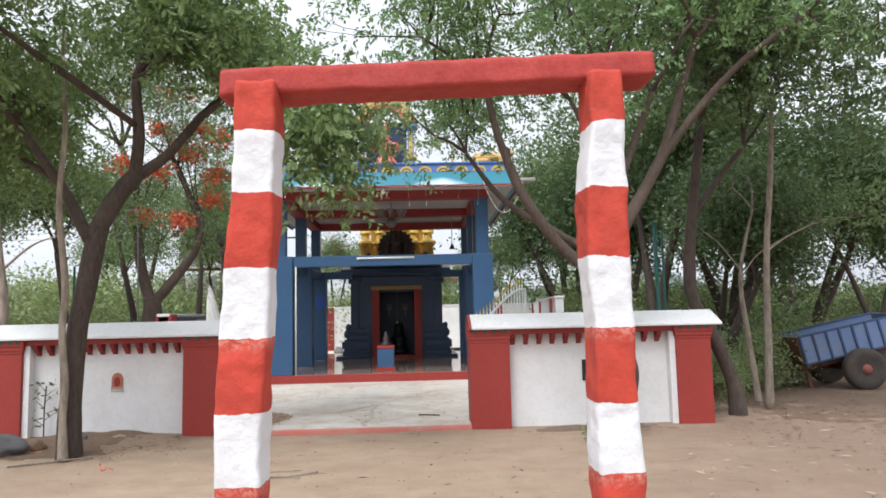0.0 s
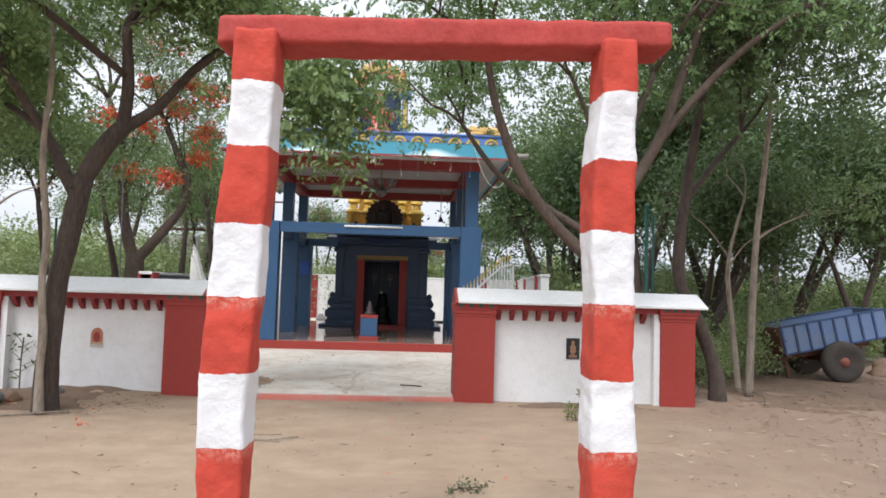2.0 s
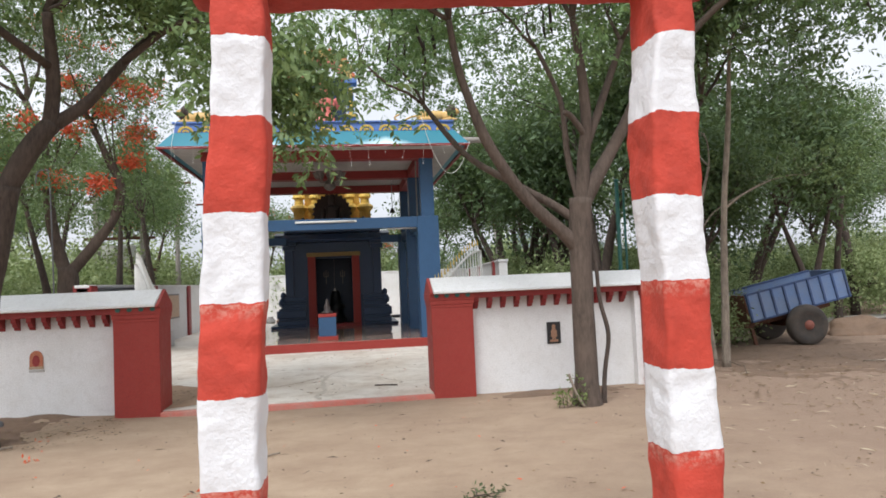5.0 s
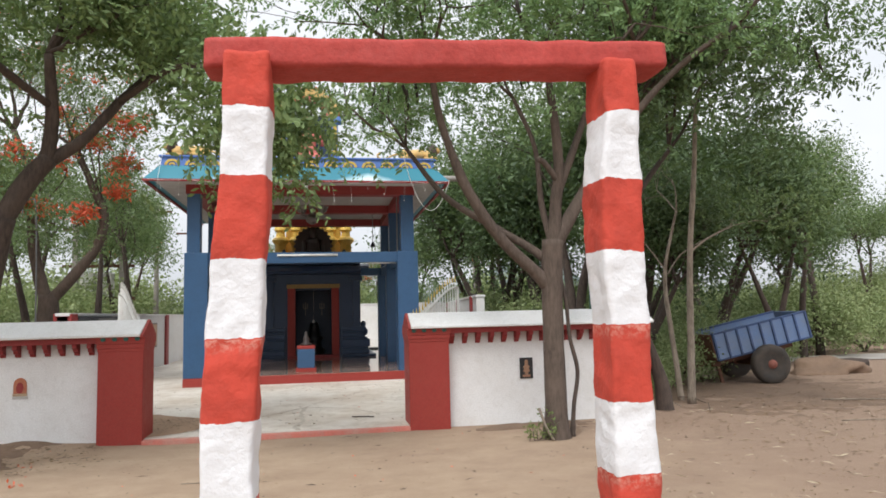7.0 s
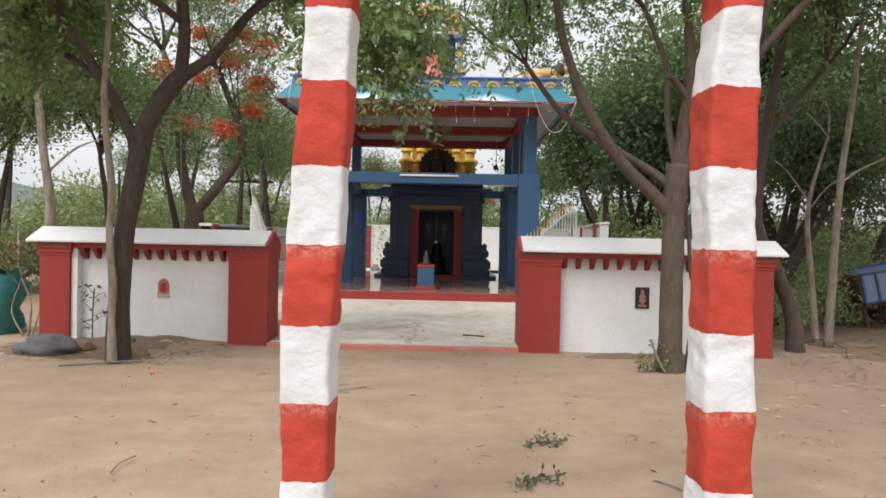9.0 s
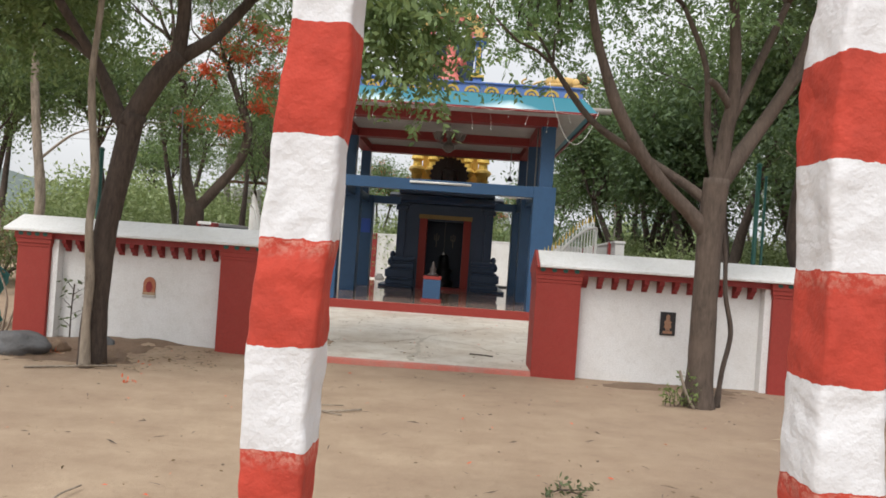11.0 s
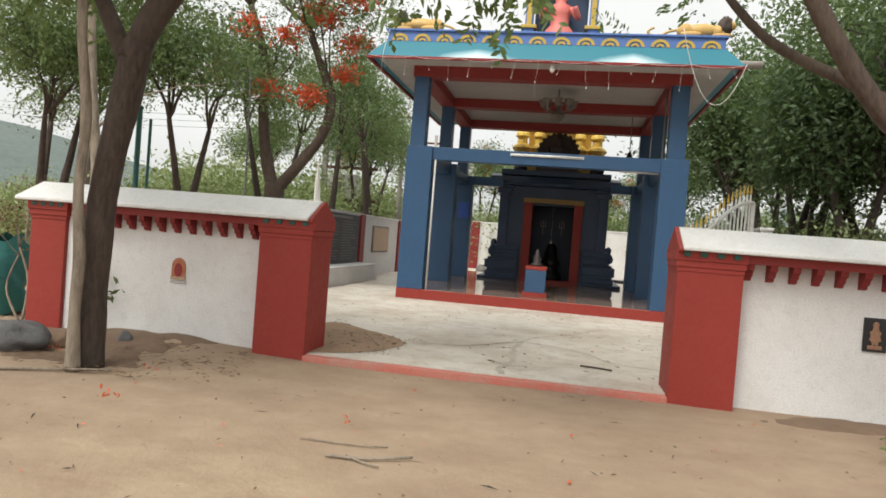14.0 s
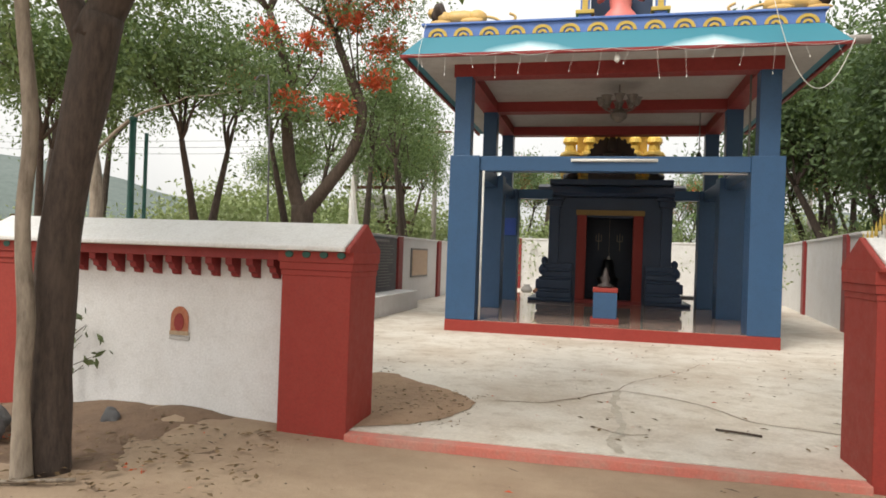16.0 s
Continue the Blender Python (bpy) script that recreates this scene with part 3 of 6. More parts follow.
def leaning(heights, left, right, x0, x1):
    """Bends an upright block so that its two edges follow the given places at the given heights."""
    def bend(q):
        u = (q.x - x0) / (x1 - x0)
        lo, hi = np.interp(q.z, heights, left), np.interp(q.z, heights, right)
        return Vector((lo + (hi - lo) * u, q.y, q.z))
    return bend


lean_left = leaning((0, 0.85, 1.22, 1.59, 1.95, 2.32, 2.65, 2.9), (-0.462, -0.462, -0.471, -0.455, -0.429, -0.397, -0.382, -0.375), (-0.25, -0.232, -0.223, -0.20, -0.181, -0.169, -0.161, -0.16), -0.45, -0.20)
lean_right = leaning((0, 0.9, 1.23, 1.6, 1.95, 2.3, 2.65, 2.9), (1.455, 1.453, 1.445, 1.462, 1.436, 1.442, 1.484, 1.487), (1.682, 1.67, 1.654, 1.653, 1.654, 1.652, 1.658, 1.66), 1.44, 1.65)
part("post", rough_block(-0.45, -0.20, 3.675, 3.89, -0.15, 2.93, 0.02, 0.017, 4.2, 3.0, lean_left), M_postL, gate, "banded post with a white foot", True)
part("post", rough_block(1.44, 1.65, 3.585, 3.85, -0.15, 2.935, 0.02, 0.017, 4.2, 8.0, lean_right), M_postR, gate, "banded post with a white foot", True)
M_lintel = paint("red_limewash_stone", (0.40, 0.05, 0.04), (0.27, 0.04, 0.035), 0.6, 0.85, 50, 0.3, 0.012, big=2)
part("lintel", rough_block(-0.475, 1.84, 3.69, 3.94, 2.875, 3.02, 0.025, 0.014, 3.0, 5.0, lambda q: Vector((q.x, q.y - 0.05 * (q.x - 0.6), q.z + 0.017 * q.x))), M_lintel, gate, "red limewashed stone lintel", True)


# ---- temple hall: an open pavilion on six columns ----
TX0, TX1, TY0 = -3.21, 2.475, 17.63
FLOOR = 0.27
ROWS_Y = (TY0, 20.75, 23.75)
hall = thing("temple_hall", (-0.32, 20.8, 0), "open blue-columned temple hall with red beams and flat roof", "temple")
part("plinth", box(TX0, TX1, TY0, 27.9, -0.05, FLOOR - 0.004, 0.012), M_red, hall, "red painted plinth edge")
part("floor", box(TX0 + 0.04, TX1 - 0.04, TY0 + 0.05, 27.85, FLOOR - 0.05, FLOOR, 0.004), M_tilefloor, hall, "polished brown stone floor")
for y in ROWS_Y:
    for s, (lo, hi, ul, uh) in enumerate(((TX0 + 0.004, TX0 + 0.55, TX0 + 0.05, TX0 + 0.36), (TX1 - 0.53, TX1 - 0.004, TX1 - 0.42, TX1 - 0.09))):
        dark = y > TY0
        bm = bmesh.new()
        add_box(bm, lo, hi, y + 0.004, y + 0.50, FLOOR, 3.27, 0.015)
        add_box(bm, ul, uh, y + 0.05, y + 0.36, 3.26, 4.74, 0.015)
        part("column", bm, M_blue, hall)
# tie beams at mid height
part("tie_beam", box(TX0 + 0.55, TX1 - 0.53, TY0 + 0.06, TY0 + 0.34, 3.0, 3.265, 0.01), M_blue, hall)
part("tie_beam", box(TX0 + 0.55, -1.75, 23.80, 24.1, 3.02, 3.265, 0.01), M_blue, hall)
part("tie_beam", box(1.35, TX1 - 0.53, 23.80, 24.1, 3.02, 3.265, 0.01), M_blue, hall)
for x0, x1 in ((TX0 + 0.1, TX0 + 0.42), (TX1 - 0.42, TX1 - 0.1)):
    for ya, yb in zip(ROWS_Y, ROWS_Y[1:]):
        part("tie_beam", box(x0, x1, ya + 0.5, yb + 0.004, 3.0, 3.262, 0.01), M_blue, hall)
# roof beams
for y in ROWS_Y:
    part("roof_beam", box(TX0 + 0.02, TX1 - 0.06, y + 0.03, y + 0.38, 4.72, 4.98, 0.01), M_red2, hall)
for x0, x1 in ((TX0 + 0.03, TX0 + 0.37), (TX1 - 0.43, TX1 - 0.08)):
    for ya, yb in zip(ROWS_Y, ROWS_Y[1:]):
        part("roof_beam", box(x0, x1, ya + 0.38, yb + 0.03, 4.72, 4.975, 0.01), M_red2, hall)
# slab with a sloped teal eave and blue parapet
EX0, EX1, EY0, EY1 = -4.0, 3.2, 16.93, 24.8
part("ceiling_slab", box(EX0 + 0.17, EX1 - 0.17, EY0 + 0.17, EY1 - 0.17, 4.945, 5.09, 0.005), M_white_dimmed, hall, "white ceiling and soffit, dimmed in colour for roof shade")
M_teal, t_, b_ = nodes_of("teal_to_white_eave_paint")
p_ = world_pos(t_)
sx_ = t_.nodes.new("ShaderNodeSeparateXYZ")
t_.links.new(p_, sx_.inputs[0])
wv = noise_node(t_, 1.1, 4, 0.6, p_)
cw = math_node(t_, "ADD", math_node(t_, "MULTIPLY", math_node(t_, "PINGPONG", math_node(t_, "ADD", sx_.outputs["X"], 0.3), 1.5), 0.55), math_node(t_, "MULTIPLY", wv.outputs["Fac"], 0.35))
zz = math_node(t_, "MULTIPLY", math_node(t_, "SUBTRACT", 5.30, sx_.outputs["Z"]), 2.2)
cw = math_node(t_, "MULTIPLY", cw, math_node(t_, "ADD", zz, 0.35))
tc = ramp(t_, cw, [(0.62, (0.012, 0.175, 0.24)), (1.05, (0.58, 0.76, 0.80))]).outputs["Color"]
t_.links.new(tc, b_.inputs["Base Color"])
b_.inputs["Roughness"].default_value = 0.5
bm = bmesh.new()
ix0, ix1, iy0, iy1 = EX0 + 0.30, EX1 - 0.30, EY0 + 0.28, EY1 - 0.30
lo = [bm.verts.new(p) for p in ((EX0, EY0, 4.94), (EX1, EY0, 4.94), (EX1, EY1, 4.94), (EX0, EY1, 4.94))]
hi = [bm.verts.new(p) for p in ((ix0, iy0, 5.31), (ix1, iy0, 5.31), (ix1, iy1, 5.31), (ix0, iy1, 5.31))]
inn = [bm.verts.new(p) for p in ((EX0 + 0.18, EY0 + 0.18, 4.94), (EX1 - 0.18, EY0 + 0.18, 4.94), (EX1 - 0.18, EY1 - 0.18, 4.94), (EX0 + 0.18, EY1 - 0.18, 4.94))]
for i in range(4):
    j = (i + 1) % 4
    bm.faces.new((lo[i], lo[j], hi[j], hi[i]))
    bm.faces.new((lo[j], lo[i], inn[i], inn[j]))
bm.faces.new(hi)
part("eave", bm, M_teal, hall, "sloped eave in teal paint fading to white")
for i, (a, b) in enumerate((((EX0 - 0.015, EY0 - 0.015), (EX1 + 0.015, EY0 + 0.05)), ((EX0 - 0.015, EY0 + 0.05), (EX0 + 0.05, EY1)), ((EX1 - 0.05, EY0 + 0.05), (EX1 + 0.015, EY1)))):
    part("eave_edge", box(a[0], b[0], a[1], b[1], 4.885, 4.937, 0.006), M_red2, hall)
parapet = part("parapet", box(ix0 + 0.02, ix1 - 0.02, iy0 + 0.02, iy0 + 0.17, 5.28, 5.53, 0.01), M_parapet, hall, "blue parapet with a row of yellow arches")
part("parapet_cap", box(ix0 - 0.02, ix1 + 0.02, iy0 - 0.02, iy0 + 0.21, 5.525, 5.565, 0.01), M_parapet, hall)
part("parapet", box(ix0 + 0.02, ix0 + 0.17, iy0 + 0.17, iy1 - 0.02, 5.28, 5.53, 0.01), M_parapet, hall)
part("parapet", box(ix1 - 0.17, ix1 - 0.02, iy0 + 0.17, iy1 - 0.02, 5.28, 5.53, 0.01), M_parapet, hall)
n_arch = 14
for i in range(n_arch):
    x = ix0 + 0.28 + (ix1 - ix0 - 0.56) * i / (n_arch - 1)
    bm = bmesh.new()
    for r0, r1 in ((0.175, 0.115), (0.075, 0.03)):
        outer = [(x + r0 * math.cos(a), 5.325 + 0.85 * r0 * math.sin(a)) for a in [math.pi * k / 12 for k in range(13)]]
        inner = [(x + r1 * math.cos(a), 5.325 + 0.85 * r1 * math.sin(a)) for a in [math.pi * k / 12 for k in range(12, -1, -1)]]
        add_prism(bm, outer + inner, iy0 + 0.002, iy0 + 0.018, "y")
    part("arch_motif", bm, M_yellow, parapet)
part("rain_spout", tube("rain_spout", [(EX1 - 0.35, iy0 + 0.35, 5.14), (EX1 + 0.42, iy0 + 0.30, 5.12)], 0.075, M_pole, 10), None, hall, "grey cement rain spout")

# tube light on the front tie beam
tl = thing("tube_light", (-0.3, TY0 + 0.05, 3.18), "white fluorescent tube light on a blue beam", "lamp")
part("tube", tube("tube", [(-1.0, TY0 + 0.035, 3.185), (0.42, TY0 + 0.035, 3.20)], 0.018, M_bulb, 8), None, tl)
part("holder", box(-1.03, 0.45, TY0 + 0.045, TY0 + 0.062, 3.165, 3.22, 0.004), M_steel_white, tl)
tl2 = copy_thing(tl, Matrix.Translation((1.55, TY0 + 0.20, 2.985)) @ Matrix.Scale(0.5, 4, (1, 0, 0)))

# ---- sanctum at the back of the hall ----
SX0, SX1, SY, CX = -1.80, 1.30, 24.26, -0.24
sanct = thing("sanctum", (CX, 26.0, FLOOR), "dark blue shrine chamber with red door frame", "shrine")
DX0, DX1, DZ = -0.85, 0.37, 2.575
for x0, x1, y0, y1, z0, z1 in ((SX0, DX0, SY, SY + 0.35, FLOOR, 3.45), (DX1, SX1, SY, SY + 0.35, FLOOR, 3.45), (DX0, DX1, SY, SY + 0.35, DZ, 3.45), (SX0, SX0 + 0.3, SY + 0.35, 27.4, FLOOR, 3.45), (SX1 - 0.3, SX1, SY + 0.35, 27.4, FLOOR, 3.45), (SX0 + 0.3, SX1 - 0.3, 27.1, 27.4, FLOOR, 3.45), (SX0 - 0.06, SX1 + 0.06, SY - 0.06, 27.46, 3.452, 3.60)):
    part("chamber_wall" if z0 < 3.4 else "roof_slab", box(x0, x1, y0, y1, z0, z1, 0.004), M_blue_dark, sanct)
for z0, z1, o in ((FLOOR, 0.36, 0.56), (0.36, 0.52, 0.34), (0.52, 0.60, 0.30), (0.60, 0.86, 0.36), (0.86, 0.93, 0.28), (0.93, 1.08, 0.20), (1.08, 1.16, 0.23), (1.16, 1.30, 0.12)):
    for a, b in ((SX0 - o, DX0 - 0.34), (DX1 + 0.34, SX1 + o)):
        part("base_moulding", box(a, b, SY - 0.12 - 0.15 * o, 27.4 + 0.1 * o, z0 + 0.001, z1, 0.035), M_blue_dark, sanct)
for x, k in ((SX0 - 0.14, 0), (SX1 + 0.14, 1)):
    bm = add_lathe(bmesh.new(), [(0.10, 0), (0.17, 0.05), (0.19, 0.16), (0.13, 0.26), (0.08, 0.30), (0.11, 0.36), (0.10, 0.44), (0.03, 0.50)], (x, SY - 0.02, 0.98), 12, 0.85, 0.8)
    part("guardian_carving", bm, M_blue_dark, sanct, smooth=True)
for a, b in ((SX0 - 0.05, SX0 + 0.22), (SX1 - 0.22, SX1 + 0.05)):
    bm = bmesh.new()
    add_box(bm, a, b, SY - 0.10, SY + 0.005, 1.19, 3.0, 0.02)
    add_box(bm, a - 0.07, b + 0.07, SY - 0.16, SY + 0.003, 2.86, 3.02, 0.03)
    add_box(bm, a - 0.13, b + 0.13, SY - 0.22, SY + 0.001, 3.02, 3.12, 0.03)
    part("pilaster", bm, M_blue_dark, sanct)
part("cornice", add_prism(bmesh.new(), [(SY + 0.05, 3.1), (SY - 0.38, 3.12), (SY - 0.42, 3.2), (SY - 0.25, 3.36), (SY + 0.05, 3.46)], SX0 - 0.35, SX1 + 0.35), M_blue_dark, sanct)
for a, b in ((DX0 - 0.25, DX0 + 0.002), (DX1 - 0.002, DX1 + 0.25)):
    part("door_jamb", box(a, b, SY - 0.14, SY + 0.2, FLOOR, DZ + 0.05, 0.015), M_red, sanct)
part("door_head", box(DX0 - 0.28, DX1 + 0.28, SY - 0.16, SY + 0.2, DZ + 0.05, DZ + 0.19, 0.015), M_yellow_dull, sanct, "yellow painted door head")
part("threshold", box(DX0 - 0.25, DX1 + 0.25, SY - 0.25, SY + 0.3, FLOOR, 0.36, 0.012), M_red2, sanct)
for x in (CX - 0.28, CX + 0.28):
    bm = bmesh.new()
    for dx in (-0.07, 0.0, 0.07):
        add_box(bm, x + dx - 0.009, x + dx + 0.009, SY + 0.345, SY + 0.36, 1.95 - (0.05 if dx == 0 else 0), 2.12 + (0.05 if dx == 0 else 0))
    add_box(bm, x - 0.07, x + 0.07, SY + 0.345, SY + 0.36, 1.94, 1.96)
    add_box(bm, x - 0.009, x + 0.009, SY + 0.345, SY + 0.36, 1.7, 1.95)
    part("trident_emblem", bm, M_grey, sanct)
bm = bmesh.new()
add_lathe(bm, [(0.34, 0), (0.36, 0.2), (0.25, 0.3), (0.25, 0.5), (0.32, 0.62), (0.20, 0.7), (0.17, 1.0), (0.14, 1.15), (0.02, 1.22)], (CX, 25.9, FLOOR), 16)
tagged(part("stone_idol", bm, M_black, smooth=True), "black rounded stone idol in the dark chamber", "statue")
bm = bmesh.new()
add_lathe(bm, [(0.02, 0), (0.05, 0.02), (0.03, 0.05), (0.02, 0.09)], (CX, SY + 0.1, 1.45), 8)
tagged(part("hanging_lamp", add_lathe(bm, [(0.0015, 0), (0.0015, 1.1)], (CX, SY + 0.1, 1.48), 5), M_steel_white), "small pale hanging oil lamp in the doorway", "lamp")

# offering pedestal before the sanctum
ped = thing("offering_pedestal", (-0.35, 18.47, FLOOR), "blue offering pedestal with red base and rim", "pedestal")
part("base", box(-0.61, -0.10, 18.26, 18.76, FLOOR, FLOOR + 0.10, 0.012), M_red, ped)
part("shaft", box(-0.57, -0.14, 18.30, 18.72, FLOOR + 0.10, 0.85, 0.012), M_blue, ped)
part("rim", box(-0.58, -0.13, 18.29, 18.73, 0.85, 0.93, 0.02), M_red, ped)
bm = bmesh.new()
add_lathe(bm, [(0.13, 0), (0.15, 0.04), (0.06, 0.09), (0.09, 0.17), (0.045, 0.24), (0.035, 0.32), (0.01, 0.37)], (-0.355, 18.51, 0.93), 12)
tagged(part("stone_finial", bm, M_idol, smooth=True), "small weathered grey stone figure on the pedestal", "statue")

# ---- gilded tower over the sanctum with a dark arched niche figure ----
tower = thing("gilded_tower", (CX, 26.3, 3.6), "gold painted tiered tower over the sanctum", "tower")
part("base", box(CX - 1.38, CX + 1.38, 25.2, 27.4, 3.6, 3.82, 0.02), M_gold, tower)
part("core", box(CX - 0.98, CX + 0.98, 25.55, 27.2, 3.815, 5.05, 0.02), M_gold, tower)
for x, r in ((CX - 1.15, 0.24), (CX - 0.63, 0.19), (CX + 0.63, 0.19), (CX + 1.15, 0.24)):
    # small pavilions with a waisted shaft, flared cornice and bulbous top
    pav = part("corner_pavilion", add_lathe(bmesh.new(), [(1.12 * r, 0), (1.15 * r, 0.14), (0.85 * r, 0.2), (0.78 * r, 0.44), (1.05 * r, 0.52), (1.3 * r, 0.6), (1.1 * r, 0.68), (0.7 * r, 0.74), (0.62 * r, 0.9), (0.95 * r, 0.97), (0.85 * r, 1.08), (0.4 * r, 1.2), (0.1 * r, 1.32)], (x, 25.25, 3.78), 12), M_gold, tower)
    for s in (-1, 1):
        part("pilaster", box(x + s * 0.62 * r - 0.03, x + s * 0.62 * r + 0.03, 25.25 - 0.95 * r, 25.25 - 0.8 * r, 3.95, 4.28, 0.006), M_gold, pav)
z, half = 5.04, 1.09
for k in range(1, 4):
    bm = bmesh.new()
    cx, cy, hh = CX, 26.3, 1.02 - 0.16 * k
    add_box(bm, cx - half, cx + half, cy - half * 0.85, cy + half * 0.85, z, z + hh * 0.6, 0.02)
    add_box(bm, cx - half - 0.10, cx + half + 0.10, cy - half * 0.85 - 0.1, cy + half * 0.85 + 0.1, z + hh * 0.6, z + hh * 0.75, 0.03)
    add_box(bm, cx - half * 0.9, cx + half * 0.9, cy - half * 0.78, cy + half * 0.78, z + hh * 0.75, z + hh, 0.02)
    part("tier", bm, M_gold, tower)
    for i in range(7):
        x = cx - half + 2 * half * (i + 0.5) / 7
        part("niche_knob", add_lathe(bmesh.new(), [(0.13, 0), (0.15, 0.1), (0.10, 0.22), (0.14, 0.28), (0.09, 0.38), (0.03, 0.46), (0.01, 0.52)], (x, cy - half * 0.85 - 0.04, z + hh * 0.05), 10), M_gold, tower)
    z, half = z + hh, half * 0.80
part("dome", add_lathe(bmesh.new(), [(0.5, 0), (0.72, 0.15), (0.75, 0.4), (0.6, 0.7), (0.3, 0.95), (0.12, 1.05), (0.16, 1.15), (0.08, 1.3), (0.02, 1.45)], (CX, 26.3, z), 20), M_gold, tower)
bm = bmesh.new()
add_box(bm, CX - 0.62, CX + 0.62, 24.32, 24.75, 3.601, 3.82, 0.02)
outl = [(CX + 0.62 * math.cos(a), 4.14 + 0.63 * math.sin(a)) for a in [math.pi * (-0.22 + 1.44 * k / 20) for k in range(21)]]
add_prism(bm, outl, 24.55, 24.68, "y")
for k in range(15):
    a = math.pi * (-0.1 + 1.2 * k / 14)
    add_lathe(bm, [(0.02, -0.06), (0.065, 0), (0.02, 0.06)], (CX + 0.62 * math.cos(a), 24.6, 4.14 + 0.63 * math.sin(a)), 8)
for prof, at in (([(0.40, 0), (0.42, 0.14), (0.24, 0.22), (0.21, 0.5), (0.25, 0.62), (0.1, 0.68), (0.13, 0.8), (0.12, 0.95), (0.07, 1.08), (0.02, 1.0)], (CX, 24.45, 3.70)), ([(0.07, 0), (0.06, 0.35), (0.02, 0.4)], (CX - 0.32, 24.4, 3.9)), ([(0.07, 0), (0.06, 0.35), (0.02, 0.4)], (CX + 0.32, 24.4, 3.9))):
    add_lathe(bm, prof, at, 12, 1, 0.7)
tagged(part("arched_idol", bm, M_idol), "dark seated idol under a beaded arch above the sanctum", "statue")
for x in (-1.33, 0.92):
    bm = lump((x, 24.5, 3.68), (0.22, 0.14, 0.13), x, 0.2, 2)
    add_lathe(bm, [(0.08, 0), (0.1, 0.1), (0.05, 0.2), (0.01, 0.24)], (x + (0.1 if x < 0 else -0.1), 24.5, 3.76), 8)
    tagged(part("couchant_beast", bm, M_black, smooth=True), "small dark crouching beast carved beside the idol", "statue", "beasts beside the idol")
# flower-shaped chandelier under the ceiling
ch = thing("chandelier", (-0.2, 19.4, 4.96), "dusty glass flower chandelier hanging from the ceiling", "lamp")
part("stem", tube("stem", [(-0.2, 19.4, 4.98), (-0.2, 19.4, 4.55)], 0.018, M_dusty_glass, 6), None, ch)
part("bowl", add_lathe(bmesh.new(), [(0.01, -0.02), (0.07, 0.0), (0.15, 0.07), (0.17, 0.15), (0.12, 0.22), (0.05, 0.30), (0.02, 0.40)], (-0.2, 19.4, 4.2), 12), M_dusty_glass, ch, "dusty glass bowl")
for k in range(8):
    a = 2 * math.pi * k / 8
    x, y = -0.2 + 0.34 * math.cos(a), 19.4 + 0.34 * math.sin(a)
    part("arm", tube("arm", spline([(-0.2, 19.4, 4.5), (-0.2 + 0.2 * math.cos(a), 19.4 + 0.2 * math.sin(a), 4.42), (x, y, 4.52)], 4), 0.012, M_dusty_glass, 5), None, ch)
    part("shade", add_lathe(bmesh.new(), [(0.03, 0), (0.07, 0.05), (0.09, 0.12), (0.12, 0.16)], (x, y, 4.52), 9), M_dusty_glass, ch)

# ---- roof shrine and lions ----
shr = thing("roof_shrine", (-0.3, 17.9, 5.25), "blue roof niche with an ornate arch above the parapet", "shrine")
part("back_panel", box(-0.78, 0.30, 18.05, 18.2, 5.2, 6.85, 0.02), M_blue_dark, shr)
for x in (-0.98, 0.30):
    bm = bmesh.new()
    add_box(bm, x, x + 0.22, 17.62, 17.9, 5.25, 5.78, 0.02)
    add_box(bm, x + 0.03, x + 0.19, 17.66, 17.86, 5.77, 6.6, 0.02)
    part("pier", bm, M_parapet, shr)
    part("pier_band", box(x + 0.06, x + 0.16, 17.645, 17.665, 5.85, 6.5, 0.006), M_yellow, shr)
    part("pier_foot", box(x - 0.05, x + 0.27, 17.58, 17.95, 5.76, 5.83, 0.015), M_yellow, shr)
    part("pier_head", box(x - 0.06, x + 0.28, 17.58, 18.0, 6.6, 6.72, 0.03), M_parapet, shr)
for r0, r1, mat, nm in ((0.74, 0.56, M_lion, "arch"), (0.56, 0.46, M_pink, "arch_lining")):
    o = [(-0.26 + r0 * math.cos(a), 6.72 + 0.95 * r0 * math.sin(a)) for a in [math.pi * k / 16 for k in range(17)]]
    i_ = [(-0.26 + r1 * math.cos(a), 6.72 + 0.95 * r1 * math.sin(a)) for a in [math.pi * k / 16 for k in range(16, -1, -1)]]
    part(nm, add_prism(bmesh.new(), o + i_, 17.65 + (0.03 if nm != "arch" else 0), 18.05, "y"), mat, shr)
for k in range(11):
    a = math.pi * (0.04 + 0.92 * k / 10)
    part("arch_leaf", add_lathe(bmesh.new(), [(0.02, -0.1), (0.11, 0.0), (0.06, 0.1), (0.01, 0.17)], (-0.26 + 0.74 * math.cos(a), 17.85, 6.72 + 0.70 * math.sin(a)), 8), M_lion if k % 2 else M_orange, shr)
part("crest", add_lathe(bmesh.new(), [(0.10, 0), (0.18, 0.08), (0.12, 0.2), (0.05, 0.3), (0.01, 0.4)], (-0.26, 17.85, 7.40), 10), M_leaf_mid, shr)
bm = bmesh.new()
add_lathe(bm, [(0.30, 0), (0.36, 0.12), (0.28, 0.3), (0.18, 0.42), (0.20, 0.62), (0.23, 0.78), (0.10, 0.86), (0.12, 0.96), (0.12, 1.06), (0.08, 1.14), (0.05, 1.24), (0.01, 1.32)], (-0.26, 17.75, 5.45), 14, 1, 0.7)
